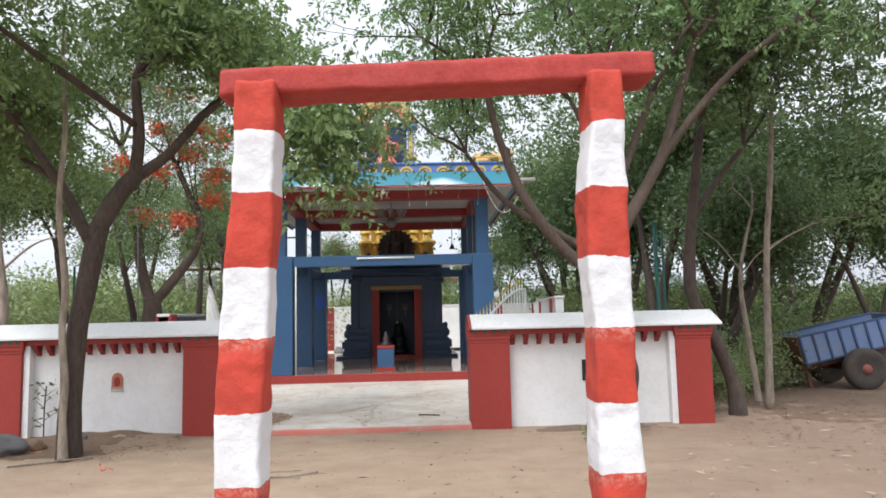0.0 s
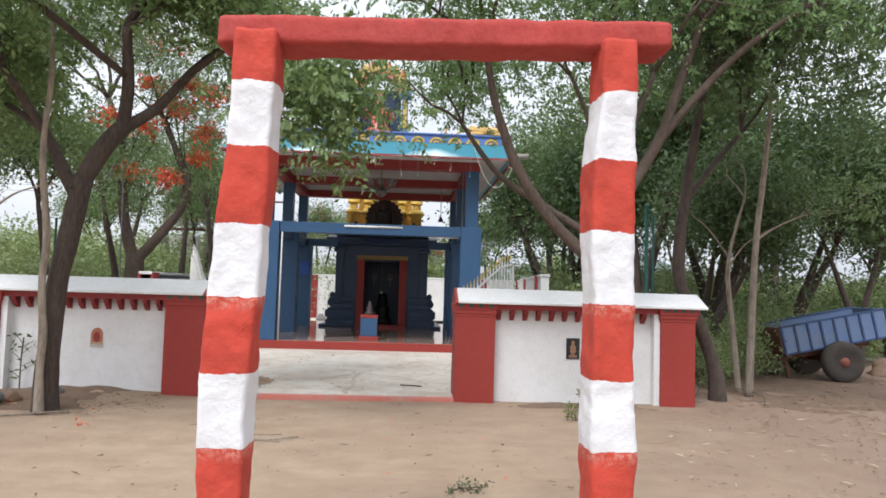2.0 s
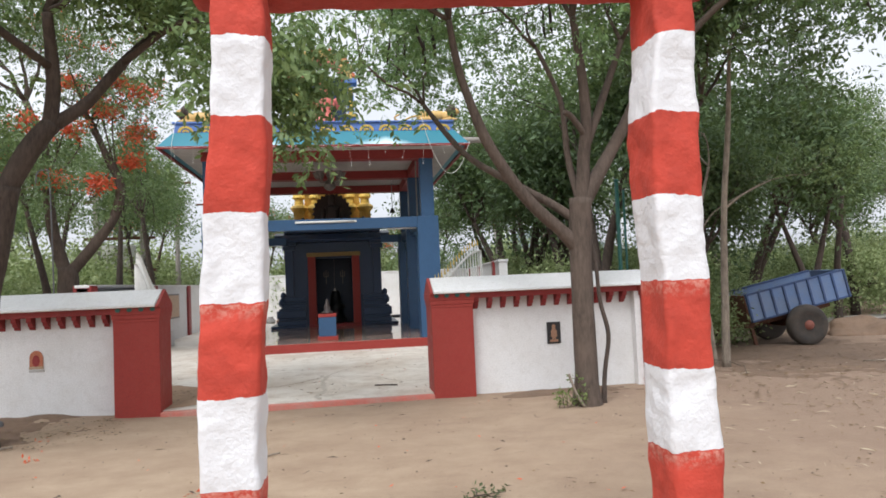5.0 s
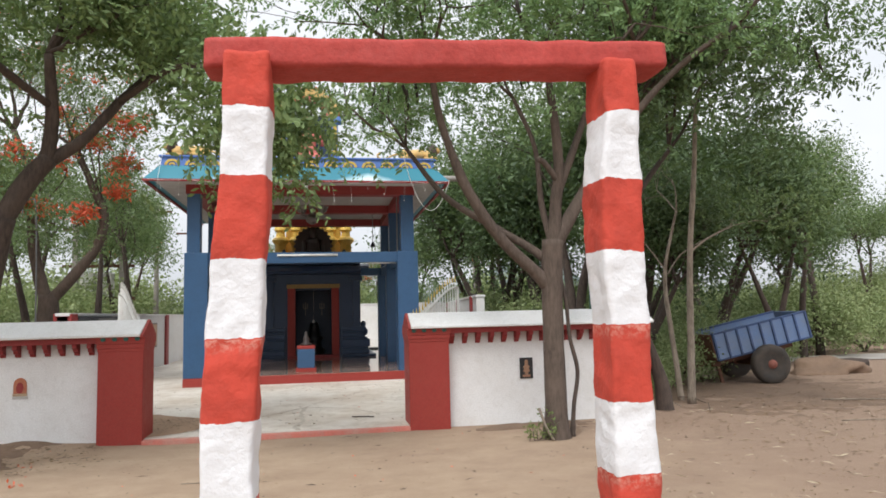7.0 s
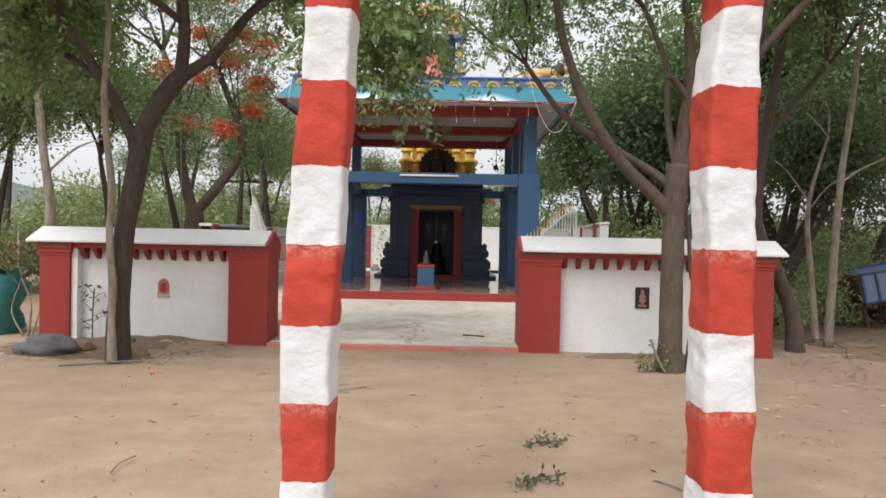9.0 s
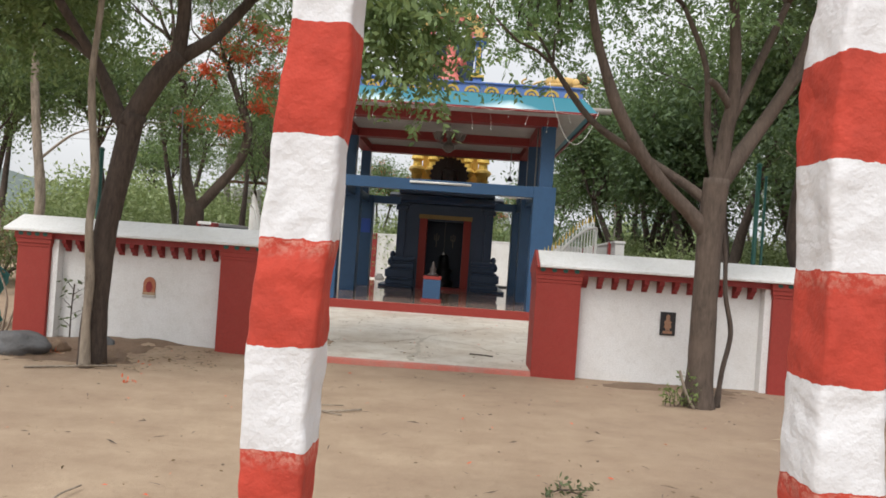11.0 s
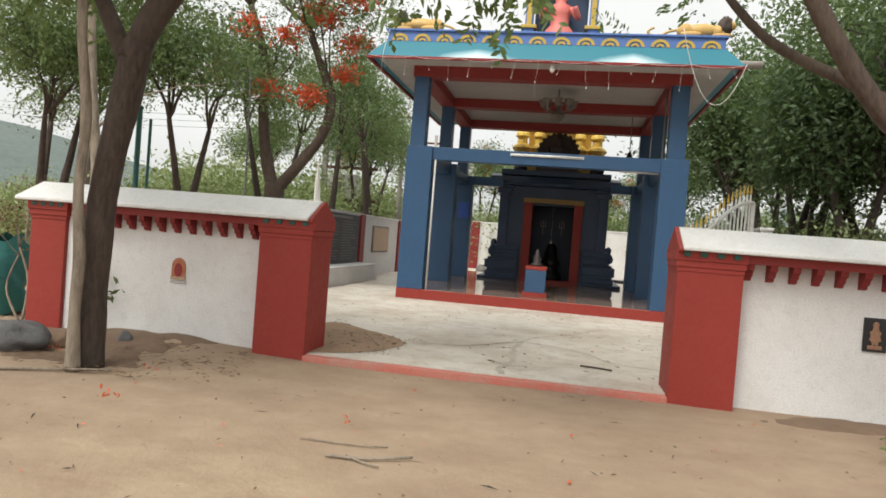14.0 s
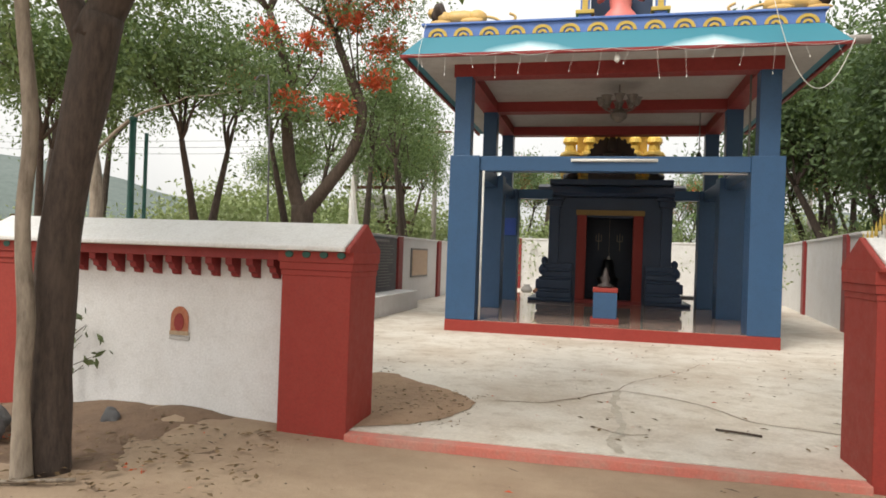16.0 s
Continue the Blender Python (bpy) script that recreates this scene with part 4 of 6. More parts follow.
for s in (-1, 1):
    v_, f_ = [], []
    tube_data(v_, f_, spline([(-0.26 + s * 0.2, 17.72, 6.2), (-0.26 + s * 0.36, 17.66, 6.0), (-0.26 + s * 0.28, 17.55, 6.18)], 4), [0.06] * 9, 7)
    base_n = [bm.verts.new(p) for p in v_]
    for q in f_:
        bm.faces.new([base_n[i] for i in q])
tagged(part("painted_statue", bm, M_pink, smooth=True), "seated figure painted pink and red in the roof niche", "statue")


def lion(x, side):
    """A lying lion that faces outwards."""
    bm, mane = bmesh.new(), bmesh.new()
    for at, size in (((0.0, 0, 0.16), (0.38, 0.14, 0.14)), ((0.30 * side, 0, 0.14), (0.16, 0.16, 0.15)), ((-0.30 * side, 0, 0.15), (0.17, 0.15, 0.15)), ((0.52 * side, 0, 0.26), (0.11, 0.10, 0.10)), ((0.36 * side, -0.12, 0.05), (0.20, 0.05, 0.05)), ((-0.22 * side, -0.13, 0.06), (0.22, 0.05, 0.06))):
        b2 = lump((at[0] + x, at[1] + 17.45, at[2] + 5.56), size, x, 0.08, 2)
        me = finish(b2, "tmp", M_lion)
        bm.from_mesh(me)
        bpy.data.meshes.remove(me)
    v_, f_ = [], []
    tube_data(v_, f_, spline([(x - 0.40 * side, 17.45, 5.74), (x - 0.62 * side, 17.42, 5.68), (x - 0.80 * side, 17.42, 5.58), (x - 0.95 * side, 17.42, 5.62), (x - 0.98 * side, 17.42, 5.70), (x - 0.88 * side, 17.42, 5.76)], 5), [0.025] * 26, 6)
    vs = [bm.verts.new(p) for p in v_]
    for q in f_:
        bm.faces.new([vs[i] for i in q])
    m0 = len(bm.faces)
    for at, size in (((0.42 * side, 0, 0.25), (0.13, 0.17, 0.19)),):
        me = finish(lump((at[0] + x, at[1] + 17.45, at[2] + 5.56), size, x + 2, 0.2, 3), "tmp", M_lion)
        bm.from_mesh(me)
        bpy.data.meshes.remove(me)
    bm.faces.ensure_lookup_table()
    for q in bm.faces[m0:]:
        q.material_index = 1
    return tagged(part("lion_statue", bm, [M_lion, M_mane], smooth=True), "golden lying lion statue with dark mane on the roof corner", "statue", "roof lions")


lion(-3.05, -1)
lion(2.45, 1)


# ---- trees ----
def leaf_mesh(name, centres, size, material, rng, spread=0.25, sprays=True, per=10, droop=0.4):
    """Leaves as small pointed quads: each centre carries sprays of leaflets along a stalk."""
    c = np.asarray(centres, float)
    n = len(c)
    base = np.repeat(c, per, axis=0)
    if sprays:
        axis = rng.normal(size=(n, 3))
        axis[:, 2] = axis[:, 2] * 0.5 - droop
        axis /= np.linalg.norm(axis, axis=1, keepdims=True)
        axis = np.repeat(axis, per, axis=0)
        k = np.tile(np.arange(per), n)
        side = np.cross(axis, rng.normal(size=(n, 3)).repeat(per, axis=0))
        side /= np.linalg.norm(side, axis=1, keepdims=True) + 1e-9
        sign = np.where(k % 2, 1.0, -1.0)[:, None]
        pos = base + axis * (k[:, None] / per * spread) + rng.normal(scale=spread * 0.05, size=base.shape)
        d = axis * 0.45 + side * sign
        d[:, 2] -= droop * 0.5
    else:
        pos = base + rng.normal(scale=spread, size=base.shape)
        d = rng.normal(size=base.shape)
        d[:, 2] -= droop
    d /= np.linalg.norm(d, axis=1, keepdims=True) + 1e-9
    w = np.cross(d, rng.normal(size=d.shape))
    w /= np.linalg.norm(w, axis=1, keepdims=True) + 1e-9
    s = size * rng.uniform(0.65, 1.35, size=(len(pos), 1))
    v = np.stack([pos, pos + d * s * 0.5 + w * s * 0.21, pos + d * s, pos + d * s * 0.5 - w * s * 0.21], axis=1).reshape(-1, 3)
    m = len(pos)
    me = bpy.data.meshes.new(name)
    me.vertices.add(4 * m)
    me.vertices.foreach_set("co", v.astype(np.float32).ravel())
    me.loops.add(4 * m)
    me.loops.foreach_set("vertex_index", np.arange(4 * m, dtype=np.int32))
    me.polygons.add(m)
    me.polygons.foreach_set("loop_start", np.arange(0, 4 * m, 4, dtype=np.int32))
    me.materials.append(material)
    me.update(calc_edges=True)
    return me


def grow(v, f, tips, p, d, length, r, depth, rng, spread=0.7, up=0.15, sides=6):
    """A limb that bends and forks; tips gathers the ends of the twigs."""
    pts, radii, steps = [p.copy()], [r], 4
    for i in range(steps):
        d = (d + Vector(rng.normal(scale=0.16, size=3)) + Vector((0, 0, up * 0.3))).normalized()
        p = p + d * length / steps
        pts.append(p.copy())
        radii.append(r * (1 - 0.42 * (i + 1) / steps))
        if depth <= 1:
            tips.append(tuple(p))
    tube_data(v, f, pts, radii, max(4, sides), 0.1)
    if depth == 0:
        return
    for k in range(2 + int(rng.random() < 0.6)):
        e = (d + Vector(rng.normal(scale=spread, size=3)) + Vector((0, 0, up))).normalized()
        start = pts[-1] if k else pts[-2]
        grow(v, f, tips, start, e, length * rng.uniform(0.6, 0.85), radii[-1] * (0.85 if k == 0 else 0.7), depth - 1, rng, spread, up, sides - 1)


def tree(name, base, stems, seed, wood, leaf, label, leaf_size=0.06, per=12, spread=0.3, per_tip=3, scatter=0.35, depth=3, length=1.1, fork=0.7, up=0.15, droop=0.4, sprays=True, flowers=0, category="tree", group="", extra=(), most=60000):
    """stems: (points, radii, grows) with points relative to the base; limbs that grow fork on from their ends."""
    rng = np.random.default_rng(seed)
    t = thing(name, base, label, category, group)
    v, f, tips = [], [], []
    for pts, radii, grows in stems:
        cur = spline([Vector(p) + Vector(base) for p in pts], 5)
        rr = np.interp(np.linspace(0, 1, len(cur)), np.linspace(0, 1, len(radii)), radii)
        tube_data(v, f, cur, list(rr), 10, 0.16)
        if grows:
            d = (cur[-1] - cur[-3]).normalized()
            for k in range(grows):
                e = (d + Vector(rng.normal(scale=fork * 0.6, size=3)) + Vector((0, 0, up))).normalized()
                grow(v, f, tips, cur[-1], e, length * rng.uniform(0.8, 1.2), rr[-1] * 0.8, depth, rng, fork, up)
    part("trunk", mesh_from("trunk", v, f, wood, True), None, t)
    pts = list(tips) + [tuple(Vector(e) + Vector(base)) for e in extra]
    c = np.repeat(np.asarray(pts), per_tip, axis=0)
    c = c + rng.normal(scale=scatter, size=c.shape)
    if len(c) * per > most:
        c = c[rng.permutation(len(c))[:most // per]]
    part("crown", leaf_mesh("crown", c, leaf_size, leaf, rng, spread, sprays, per, droop), None, t)
    if flowers:
        top = np.asarray(tips)
        pick = top[rng.integers(0, len(top), flowers)]
        pick = np.repeat(pick, 14, axis=0) + rng.normal(scale=(0.10), size=(flowers * 14, 3))
        part("blossom", leaf_mesh("blossom", pick, 0.09, M_flower, rng, 0.1, False, 4, 0.0), None, t, "clusters of scarlet blossom")
    return t, tips


rng_h = np.random.default_rng(3)
HANG = [(3.3 + 0.24 * a, -0.85 + 0.25 * b, 3.95 + 0.24 * max(-1.2, c)) for a, b, c in rng_h.normal(size=(150, 3))]
# the leaning tree before the front wall, left of the gateway
neem, neem_tips = tree("neem_tree", (-3.88, 9.12, 0.0), [
    ([(0, 0, -0.05), (0.0, 0, 0.6), (0.05, 0, 1.5), (0.17, 0.02, 2.3), (0.28, 0.04, 2.9)], (0.165, 0.13, 0.125, 0.13, 0.13), 0),
    ([(0.20, 0.03, 2.75), (0.45, 0.1, 3.3), (0.68, 0.2, 3.65)], (0.13, 0.12, 0.11), 0),
    ([(0.20, 0.02, 2.7), (0.0, 0.0, 3.1), (-0.2, -0.05, 3.5), (-0.6, -0.3, 4.2)], (0.09, 0.075, 0.06, 0.05), 3),
    ([(0.66, 0.19, 3.6), (0.72, 0.15, 4.2), (0.72, 0.0, 4.9)], (0.09, 0.075, 0.06), 3),
    ([(0.66, 0.2, 3.62), (1.0, 0.4, 3.95), (1.35, 0.6, 4.5), (1.6, 1.0, 5.0)], (0.085, 0.07, 0.06, 0.05), 3),
    ([(1.35, 0.6, 4.5), (2.2, 0.0, 4.8), (2.9, -0.6, 4.5), (3.25, -0.85, 4.1), (3.35, -0.9, 3.5)], (0.045, 0.035, 0.022, 0.014, 0.005), 0),
    ([(0.70, 0.1, 4.3), (0.2, -0.9, 4.7), (-0.2, -1.6, 5.0)], (0.05, 0.04, 0.03), 3),
    ([(-0.2, -0.05, 3.5), (-0.9, 0.5, 3.9), (-1.6, 1.0, 4.2)], (0.05, 0.04, 0.03), 3),
], 11, M_bark_dark, M_leaf_neem, "leaning dark-barked tree with dense drooping foliage", 0.095, 14, 0.38, 4, 0.33, 3, 0.75, 0.75, 0.05, 0.8, extra=HANG, most=70000)
# the forked tree before the front wall, right of the gateway
rain, rain_tips = tree("forked_tree", (3.13, 9.31, -0.03), [
    ([(0, 0, -0.05), (0.0, 0, 0.5), (0.0, 0, 1.4), (0.01, 0, 2.0), (0.04, 0, 2.65)], (0.20, 0.148, 0.14, 0.14, 0.15), 0),
    ([(0.0, 0, 1.98), (-0.30, 0, 2.30), (-0.68, -0.05, 2.65), (-1.05, -0.1, 3.15), (-1.27, -0.1, 3.6), (-1.5, -0.1, 4.3), (-1.62, -0.2, 4.9)], (0.10, 0.085, 0.078, 0.07, 0.065, 0.05, 0.04), 3),
    ([(0.02, 0, 2.33), (-0.27, 0.1, 2.57), (-0.7, 0.3, 2.88), (-1.3, 0.8, 3.4), (-1.8, 1.2, 4.2)], (0.07, 0.06, 0.052, 0.042, 0.03), 3),
    ([(0.04, 0, 2.55), (0.10, 0.0, 3.1), (0.15, -0.05, 3.6), (0.10, -0.1, 4.3), (0.02, -0.1, 5.0)], (0.10, 0.085, 0.075, 0.06, 0.045), 3),
    ([(0.05, 0.02, 2.55), (0.28, 0.05, 2.92), (0.53, 0.1, 3.28), (0.90, 0.1, 3.95), (1.22, 0.1, 4.9), (1.4, 0.0, 5.5)], (0.115, 0.10, 0.085, 0.075, 0.06, 0.045), 3),
    ([(0.75, 0.1, 3.68), (1.3, 0.0, 4.4), (1.95, -0.2, 5.1), (2.8, -0.4, 5.7)], (0.06, 0.055, 0.045, 0.03), 4),
    ([(0.13, -0.03, 3.3), (0.5, 0.1, 4.1), (0.8, 0.2, 4.8)], (0.06, 0.05, 0.04), 2),
    ([(0.02, 0.0, 2.6), (-0.05, 0.15, 3.2), (-0.08, 0.25, 4.0), (-0.3, 0.5, 4.8)], (0.05, 0.045, 0.035, 0.03), 2),
    ([(0.14, -0.05, 3.45), (-0.06, -0.12, 3.68), (-0.18, -0.18, 3.74)], (0.045, 0.04, 0.035), 0),
], 23, M_bark_brown, M_leaf_fern, "grey-brown forked tree with feathery leaves and long pods", 0.072, 22, 0.38, 5, 0.32, 3, 1.0, 0.7, 0.08, 0.45, most=70000)
# long dark pods that hang from its twigs
pod = tube("seed_pod", [(0, 0, 0), (0.012, 0.0, -0.15), (-0.012, 0.01, -0.3), (0.01, 0.0, -0.42)], [0.008, 0.024, 0.024, 0.006], M_pod, 6)
rng_p = np.random.default_rng(5)
for i in rng_p.choice(len(rain_tips), 60, replace=False):
    p = rain_tips[i]
    if p[2] > 4.2:
        ob = part("seed_pod", pod, None, rain)
        ob.location = Vector(p)
        ob.rotation_euler = (rng_p.normal(scale=0.15), rng_p.normal(scale=0.15), rng_p.random() * 6)
part("sucker", tube("sucker", spline([(3.36, 9.36, -0.03), (3.40, 9.36, 0.4), (3.47, 9.36, 0.85), (3.37, 9.34, 1.3), (3.34, 9.34, 1.75), (3.27, 9.34, 2.1)], 5), [0.05, 0.035, 0.04, 0.03, 0.03] + [0.028] * 21, M_bark_dark, 7, 0.2), None, rain, "dark thin stem beside the trunk")

tree("crooked_tree", (5.58, 11.1, -0.05), [
    ([(0.05, 0, 0), (0.0, 0, 0.5), (-0.25, 0, 1.2), (-0.58, 0, 1.9), (-0.6, 0, 2.6), (-0.5, 0, 3.4), (-0.35, 0, 4.4), (-0.2, 0, 5.2)], (0.155, 0.115, 0.105, 0.10, 0.095, 0.085, 0.07, 0.05), 4),
    ([(-0.55, 0, 3.2), (0.2, 0.5, 4.0), (0.8, 0.8, 4.6)], (0.06, 0.05, 0.04), 3)],
    31, M_bark_dark, M_leaf_dark, "crooked dark tree with dense foliage beside the wall", 0.11, 10, 0.35, 4, 0.45, 3, 1.1)
tree("slender_tree", (6.42, 11.65, -0.05), [([(0, 0, 0), (0.05, 0, 1.2), (0.12, 0, 2.6), (0.30, 0, 4.2), (0.4, 0, 5.4)], (0.075, 0.06, 0.05, 0.045, 0.03), 3), ([(0.13, 0, 2.7), (0.5, 0.0, 2.95), (1.1, 0.1, 3.2)], (0.02, 0.016, 0.01), 1)],
     32, M_bark_pale, M_leaf_mid, "slender pale-barked young tree", 0.08, 8, 0.3, 2, 0.35, 2, 0.9)
tree("slender_tree", (6.35, 12.05, -0.05), [([(0.1, 0, 0), (0.0, 0, 1.0), (-0.1, 0, 2.0), (-0.05, 0, 2.6), (0.2, 0, 3.5)], (0.055, 0.045, 0.04, 0.03, 0.02), 2), ([(-0.08, 0, 2.4), (-0.4, 0.1, 2.9), (-0.7, 0, 3.1)], (0.015, 0.012, 0.008), 1), ([(-0.06, 0, 2.3), (0.3, 0.1, 2.7), (0.8, 0, 3.0)], (0.015, 0.012, 0.008), 1)],
     33, M_bark_pale, M_leaf_mid, "slender pale bare-branched young tree", 0.07, 6, 0.3, 1, 0.35, 2, 0.7)
tree("slender_tree", (-7.65, 14.0, -0.05), [([(0, 0, 0), (-0.03, 0, 1.2), (-0.02, 0, 2.2), (-0.16, 0, 3.2), (-0.28, 0, 4.3), (-0.3, 0, 5.4)], (0.12, 0.095, 0.09, 0.08, 0.07, 0.04), 3), ([(-0.1, 0, 2.8), (0.4, 0.1, 3.3), (0.9, 0.1, 3.5)], (0.03, 0.022, 0.012), 1)],
     35, M_bark_pale, M_leaf_dark, "pale slender trunk with dark foliage beyond the wall", 0.08, 9, 0.3, 3, 0.4, 2, 1.0)
tree("pale_pole_tree", (-3.97, 8.90, -0.02), [([(0.13, 0, 0), (0.11, 0, 0.5), (0.12, 0, 1.0), (0.07, 0, 1.6), (0.08, 0.02, 2.2), (-0.02, 0.0, 3.2), (0.0, 0.05, 4.2), (-0.08, 0.1, 5.2)], (0.07, 0.046, 0.052, 0.042, 0.045, 0.038, 0.032, 0.022), 2)],
     34, M_bark_pale, M_leaf_neem, "thin pale trunk standing against a darker tree", 0.08, 10, 0.3, 2, 0.3, 2, 0.8)

# flame trees and others behind the boundary walls
flame, _ = tree("flame_tree", (-6.55, 18.6, -0.05), [
    ([(0, 0, 0), (0.0, 0, 1.4), (0.02, 0, 2.4)], (0.30, 0.24, 0.24), 0),
    ([(0.0, 0, 2.2), (-0.25, 0, 3.0), (-0.4, 0, 4.0), (-0.45, 0, 5.2), (-0.9, 0, 6.5)], (0.17, 0.14, 0.12, 0.10, 0.07), 4),
    ([(0.1, 0, 2.3), (0.6, 0, 2.9), (1.1, 0, 3.6), (1.25, 0, 4.4), (0.95, 0, 5.1), (0.6, 0, 6.0)], (0.15, 0.13, 0.12, 0.11, 0.09, 0.06), 4)],
    41, M_bark_brown, M_leaf_mid, "flame tree with pale bent limbs and scarlet blossom", 0.07, 14, 0.4, 3, 0.35, 3, 1.2, flowers=14)
for k, (x, z) in enumerate(((-5.4, 6.1), (-4.8, 5.55), (-6.6, 4.45), (-5.75, 4.35), (-5.9, 6.35), (-7.2, 5.8), (-5.2, 6.8), (-6.4, 6.9), (-4.6, 6.5), (-7.9, 4.9), (-5.0, 4.9), (-6.2, 5.6))):
    y = 18.3 + 0.25 * math.sin(k * 2.1)
    r7 = np.random.default_rng(100 + k)
    part("twig", tube("twig", spline([(-5.35, 18.6, 4.5) if x > -6.0 else (-7.0, 18.6, 4.3), ((x - 5.6) / 2 - 0.3, 18.5, z - 0.35), (x, y, z)], 4), [0.03, 0.025, 0.02, 0.018, 0.016, 0.014, 0.012, 0.01, 0.008], M_bark_brown, 5), None, flame)
    cc = np.asarray([(x, y, z)]) + r7.normal(size=(46, 3)) * np.asarray((0.16, 0.14, 0.10))
    part("blossom", leaf_mesh("blossom", cc, 0.12, M_flower, r7, 0.05, False, 6, 0.0), None, flame, "cluster of scarlet blossom")
    cc = np.asarray([(x, y + 0.2, z - 0.15)]) + r7.normal(size=(40, 3)) * np.asarray((0.5, 0.4, 0.3))
    tagged(part("leaf_spray", leaf_mesh("leaf_spray", cc, 0.07, M_leaf_mid, r7, 0.35, True, 14, 0.4), None, flame), kind="stuff")


# ---- background trees, built as a few kinds and repeated ----
def kind_of_tree(name, seed, wood, leaf, label, height, radius, n_stem, leaf_size, per, per_tip, depth, flowers=0, group="background trees", bare=0.45, most=14000):
    rng = np.random.default_rng(seed)
    stems = []
    for k in range(n_stem):
        a = 2 * math.pi * (k + rng.random()) / n_stem
        r = radius * rng.uniform(0.25, 0.5)
        h = height * bare
        stems.append(([(0.05 * math.cos(a), 0.05 * math.sin(a), 0), (0.2 * r * math.cos(a), 0.2 * r * math.sin(a), h * 0.6), (0.55 * r * math.cos(a), 0.55 * r * math.sin(a), h), (r * math.cos(a), r * math.sin(a), h * 1.45)], (height * 0.020, height * 0.016, height * 0.012, height * 0.008), 4))
    return tree(name, (0, 0, 0), stems, seed, wood, leaf, label, leaf_size, per, 0.22, per_tip, radius * 0.12, depth, height * 0.16, 0.75, 0.12, 0.3, False, flowers, "tree", group, (), most)[0]


far_dark = kind_of_tree("broad_tree", 51, M_bark_dark, M_leaf_dark, "broad dark-leaved tree beyond the boundary wall", 7.6, 3.3, 2, 0.15, 14, 5, 3, bare=0.27, most=13000)
far_mid = kind_of_tree("spreading_tree", 52, M_bark_dark, M_leaf_mid, "spreading mid-green tree beyond the boundary wall", 7.2, 2.8, 2, 0.125, 12, 4, 3, bare=0.40, most=14000)
far_slim = kind_of_tree("slim_tree", 53, M_bark_dark, M_leaf_mid, "slim dark-stemmed tree with thin airy foliage", 8.2, 1.7, 1, 0.115, 8, 4, 3, most=6500, bare=0.42)
far_flame = kind_of_tree("flame_tree", 54, M_bark_brown, M_leaf_mid, "distant flame tree with scarlet blossom", 7.0, 2.8, 2, 0.15, 8, 3, 3, 40, most=8000)
scrub = kind_of_tree("thorn_bush", 55, M_bark_brown, M_leaf_olive, "low olive-green thorn scrub", 3.4, 2.6, 6, 0.13, 12, 5, 2, group="thorn scrub", bare=0.18, most=10500)


def spread(kind, spots):
    rng = random.Random(len(spots))
    for i, (x, y, s) in enumerate(spots):
        m = Matrix.Translation((x, y, -0.05)) @ Matrix.Rotation(rng.random() * 6.3, 4, "Z") @ Matrix.Scale(s, 4)
        if i == 0:
            kind.matrix_basis = m
        else:
            c = copy_thing(kind, m)
            c.scale = (s, s, s)


spread(far_dark, [(9.2, 19.0, 1.2), (13.0, 22.5, 1.25), (17.5, 23.0, 1.0), (8.6, 24.5, 1.2), (22.0, 31.0, 1.2), (7.7, 16.4, 0.86), (29.0, 27.0, 1.1), (7.2, 22.0, 1.25), (11.0, 18.2, 1.08), (14.2, 25.5, 1.15), (6.9, 14.4, 0.74), (7.0, 29.5, 1.4), (7.6, 34.0, 1.3), (7.3, 25.5, 1.0)])
spread(far_mid, [(-8.0, 17.3, 0.82), (-9.9, 15.3, 0.75), (-8.4, 31.0, 0.9), (9.6, 32.5, 0.95), (6.9, 18.4, 1.15), (7.6, 27.5, 1.2), (11.9, 16.8, 0.75), (5.5, 41.0, 0.9), (17.0, 40.0, 1.1), (32.0, 36.0, 1.1), (-14.0, 34.0, 0.9)])
spread(far_slim, [(-6.9, 23.5, 0.85), (-6.7, 26.8, 0.9), (-7.4, 29.5, 0.9), (7.1, 26.5, 0.95), (7.5, 30.0, 0.95), (7.8, 34.0, 1.0), (-11.0, 29.0, 1.0), (16.2, 20.6, 0.9), (14.6, 19.4, 0.75), (19.5, 25.0, 1.05), (-7.6, 20.4, 0.8), (-10.6, 16.6, 0.75), (-12.2, 19.5, 0.8)])
spread(far_flame, [(-4.3, 39.5, 0.85), (3.2, 38.5, 0.7), (-9.5, 36.5, 0.95), (10.5, 38.0, 0.9), (-0.5, 41.0, 0.75)])
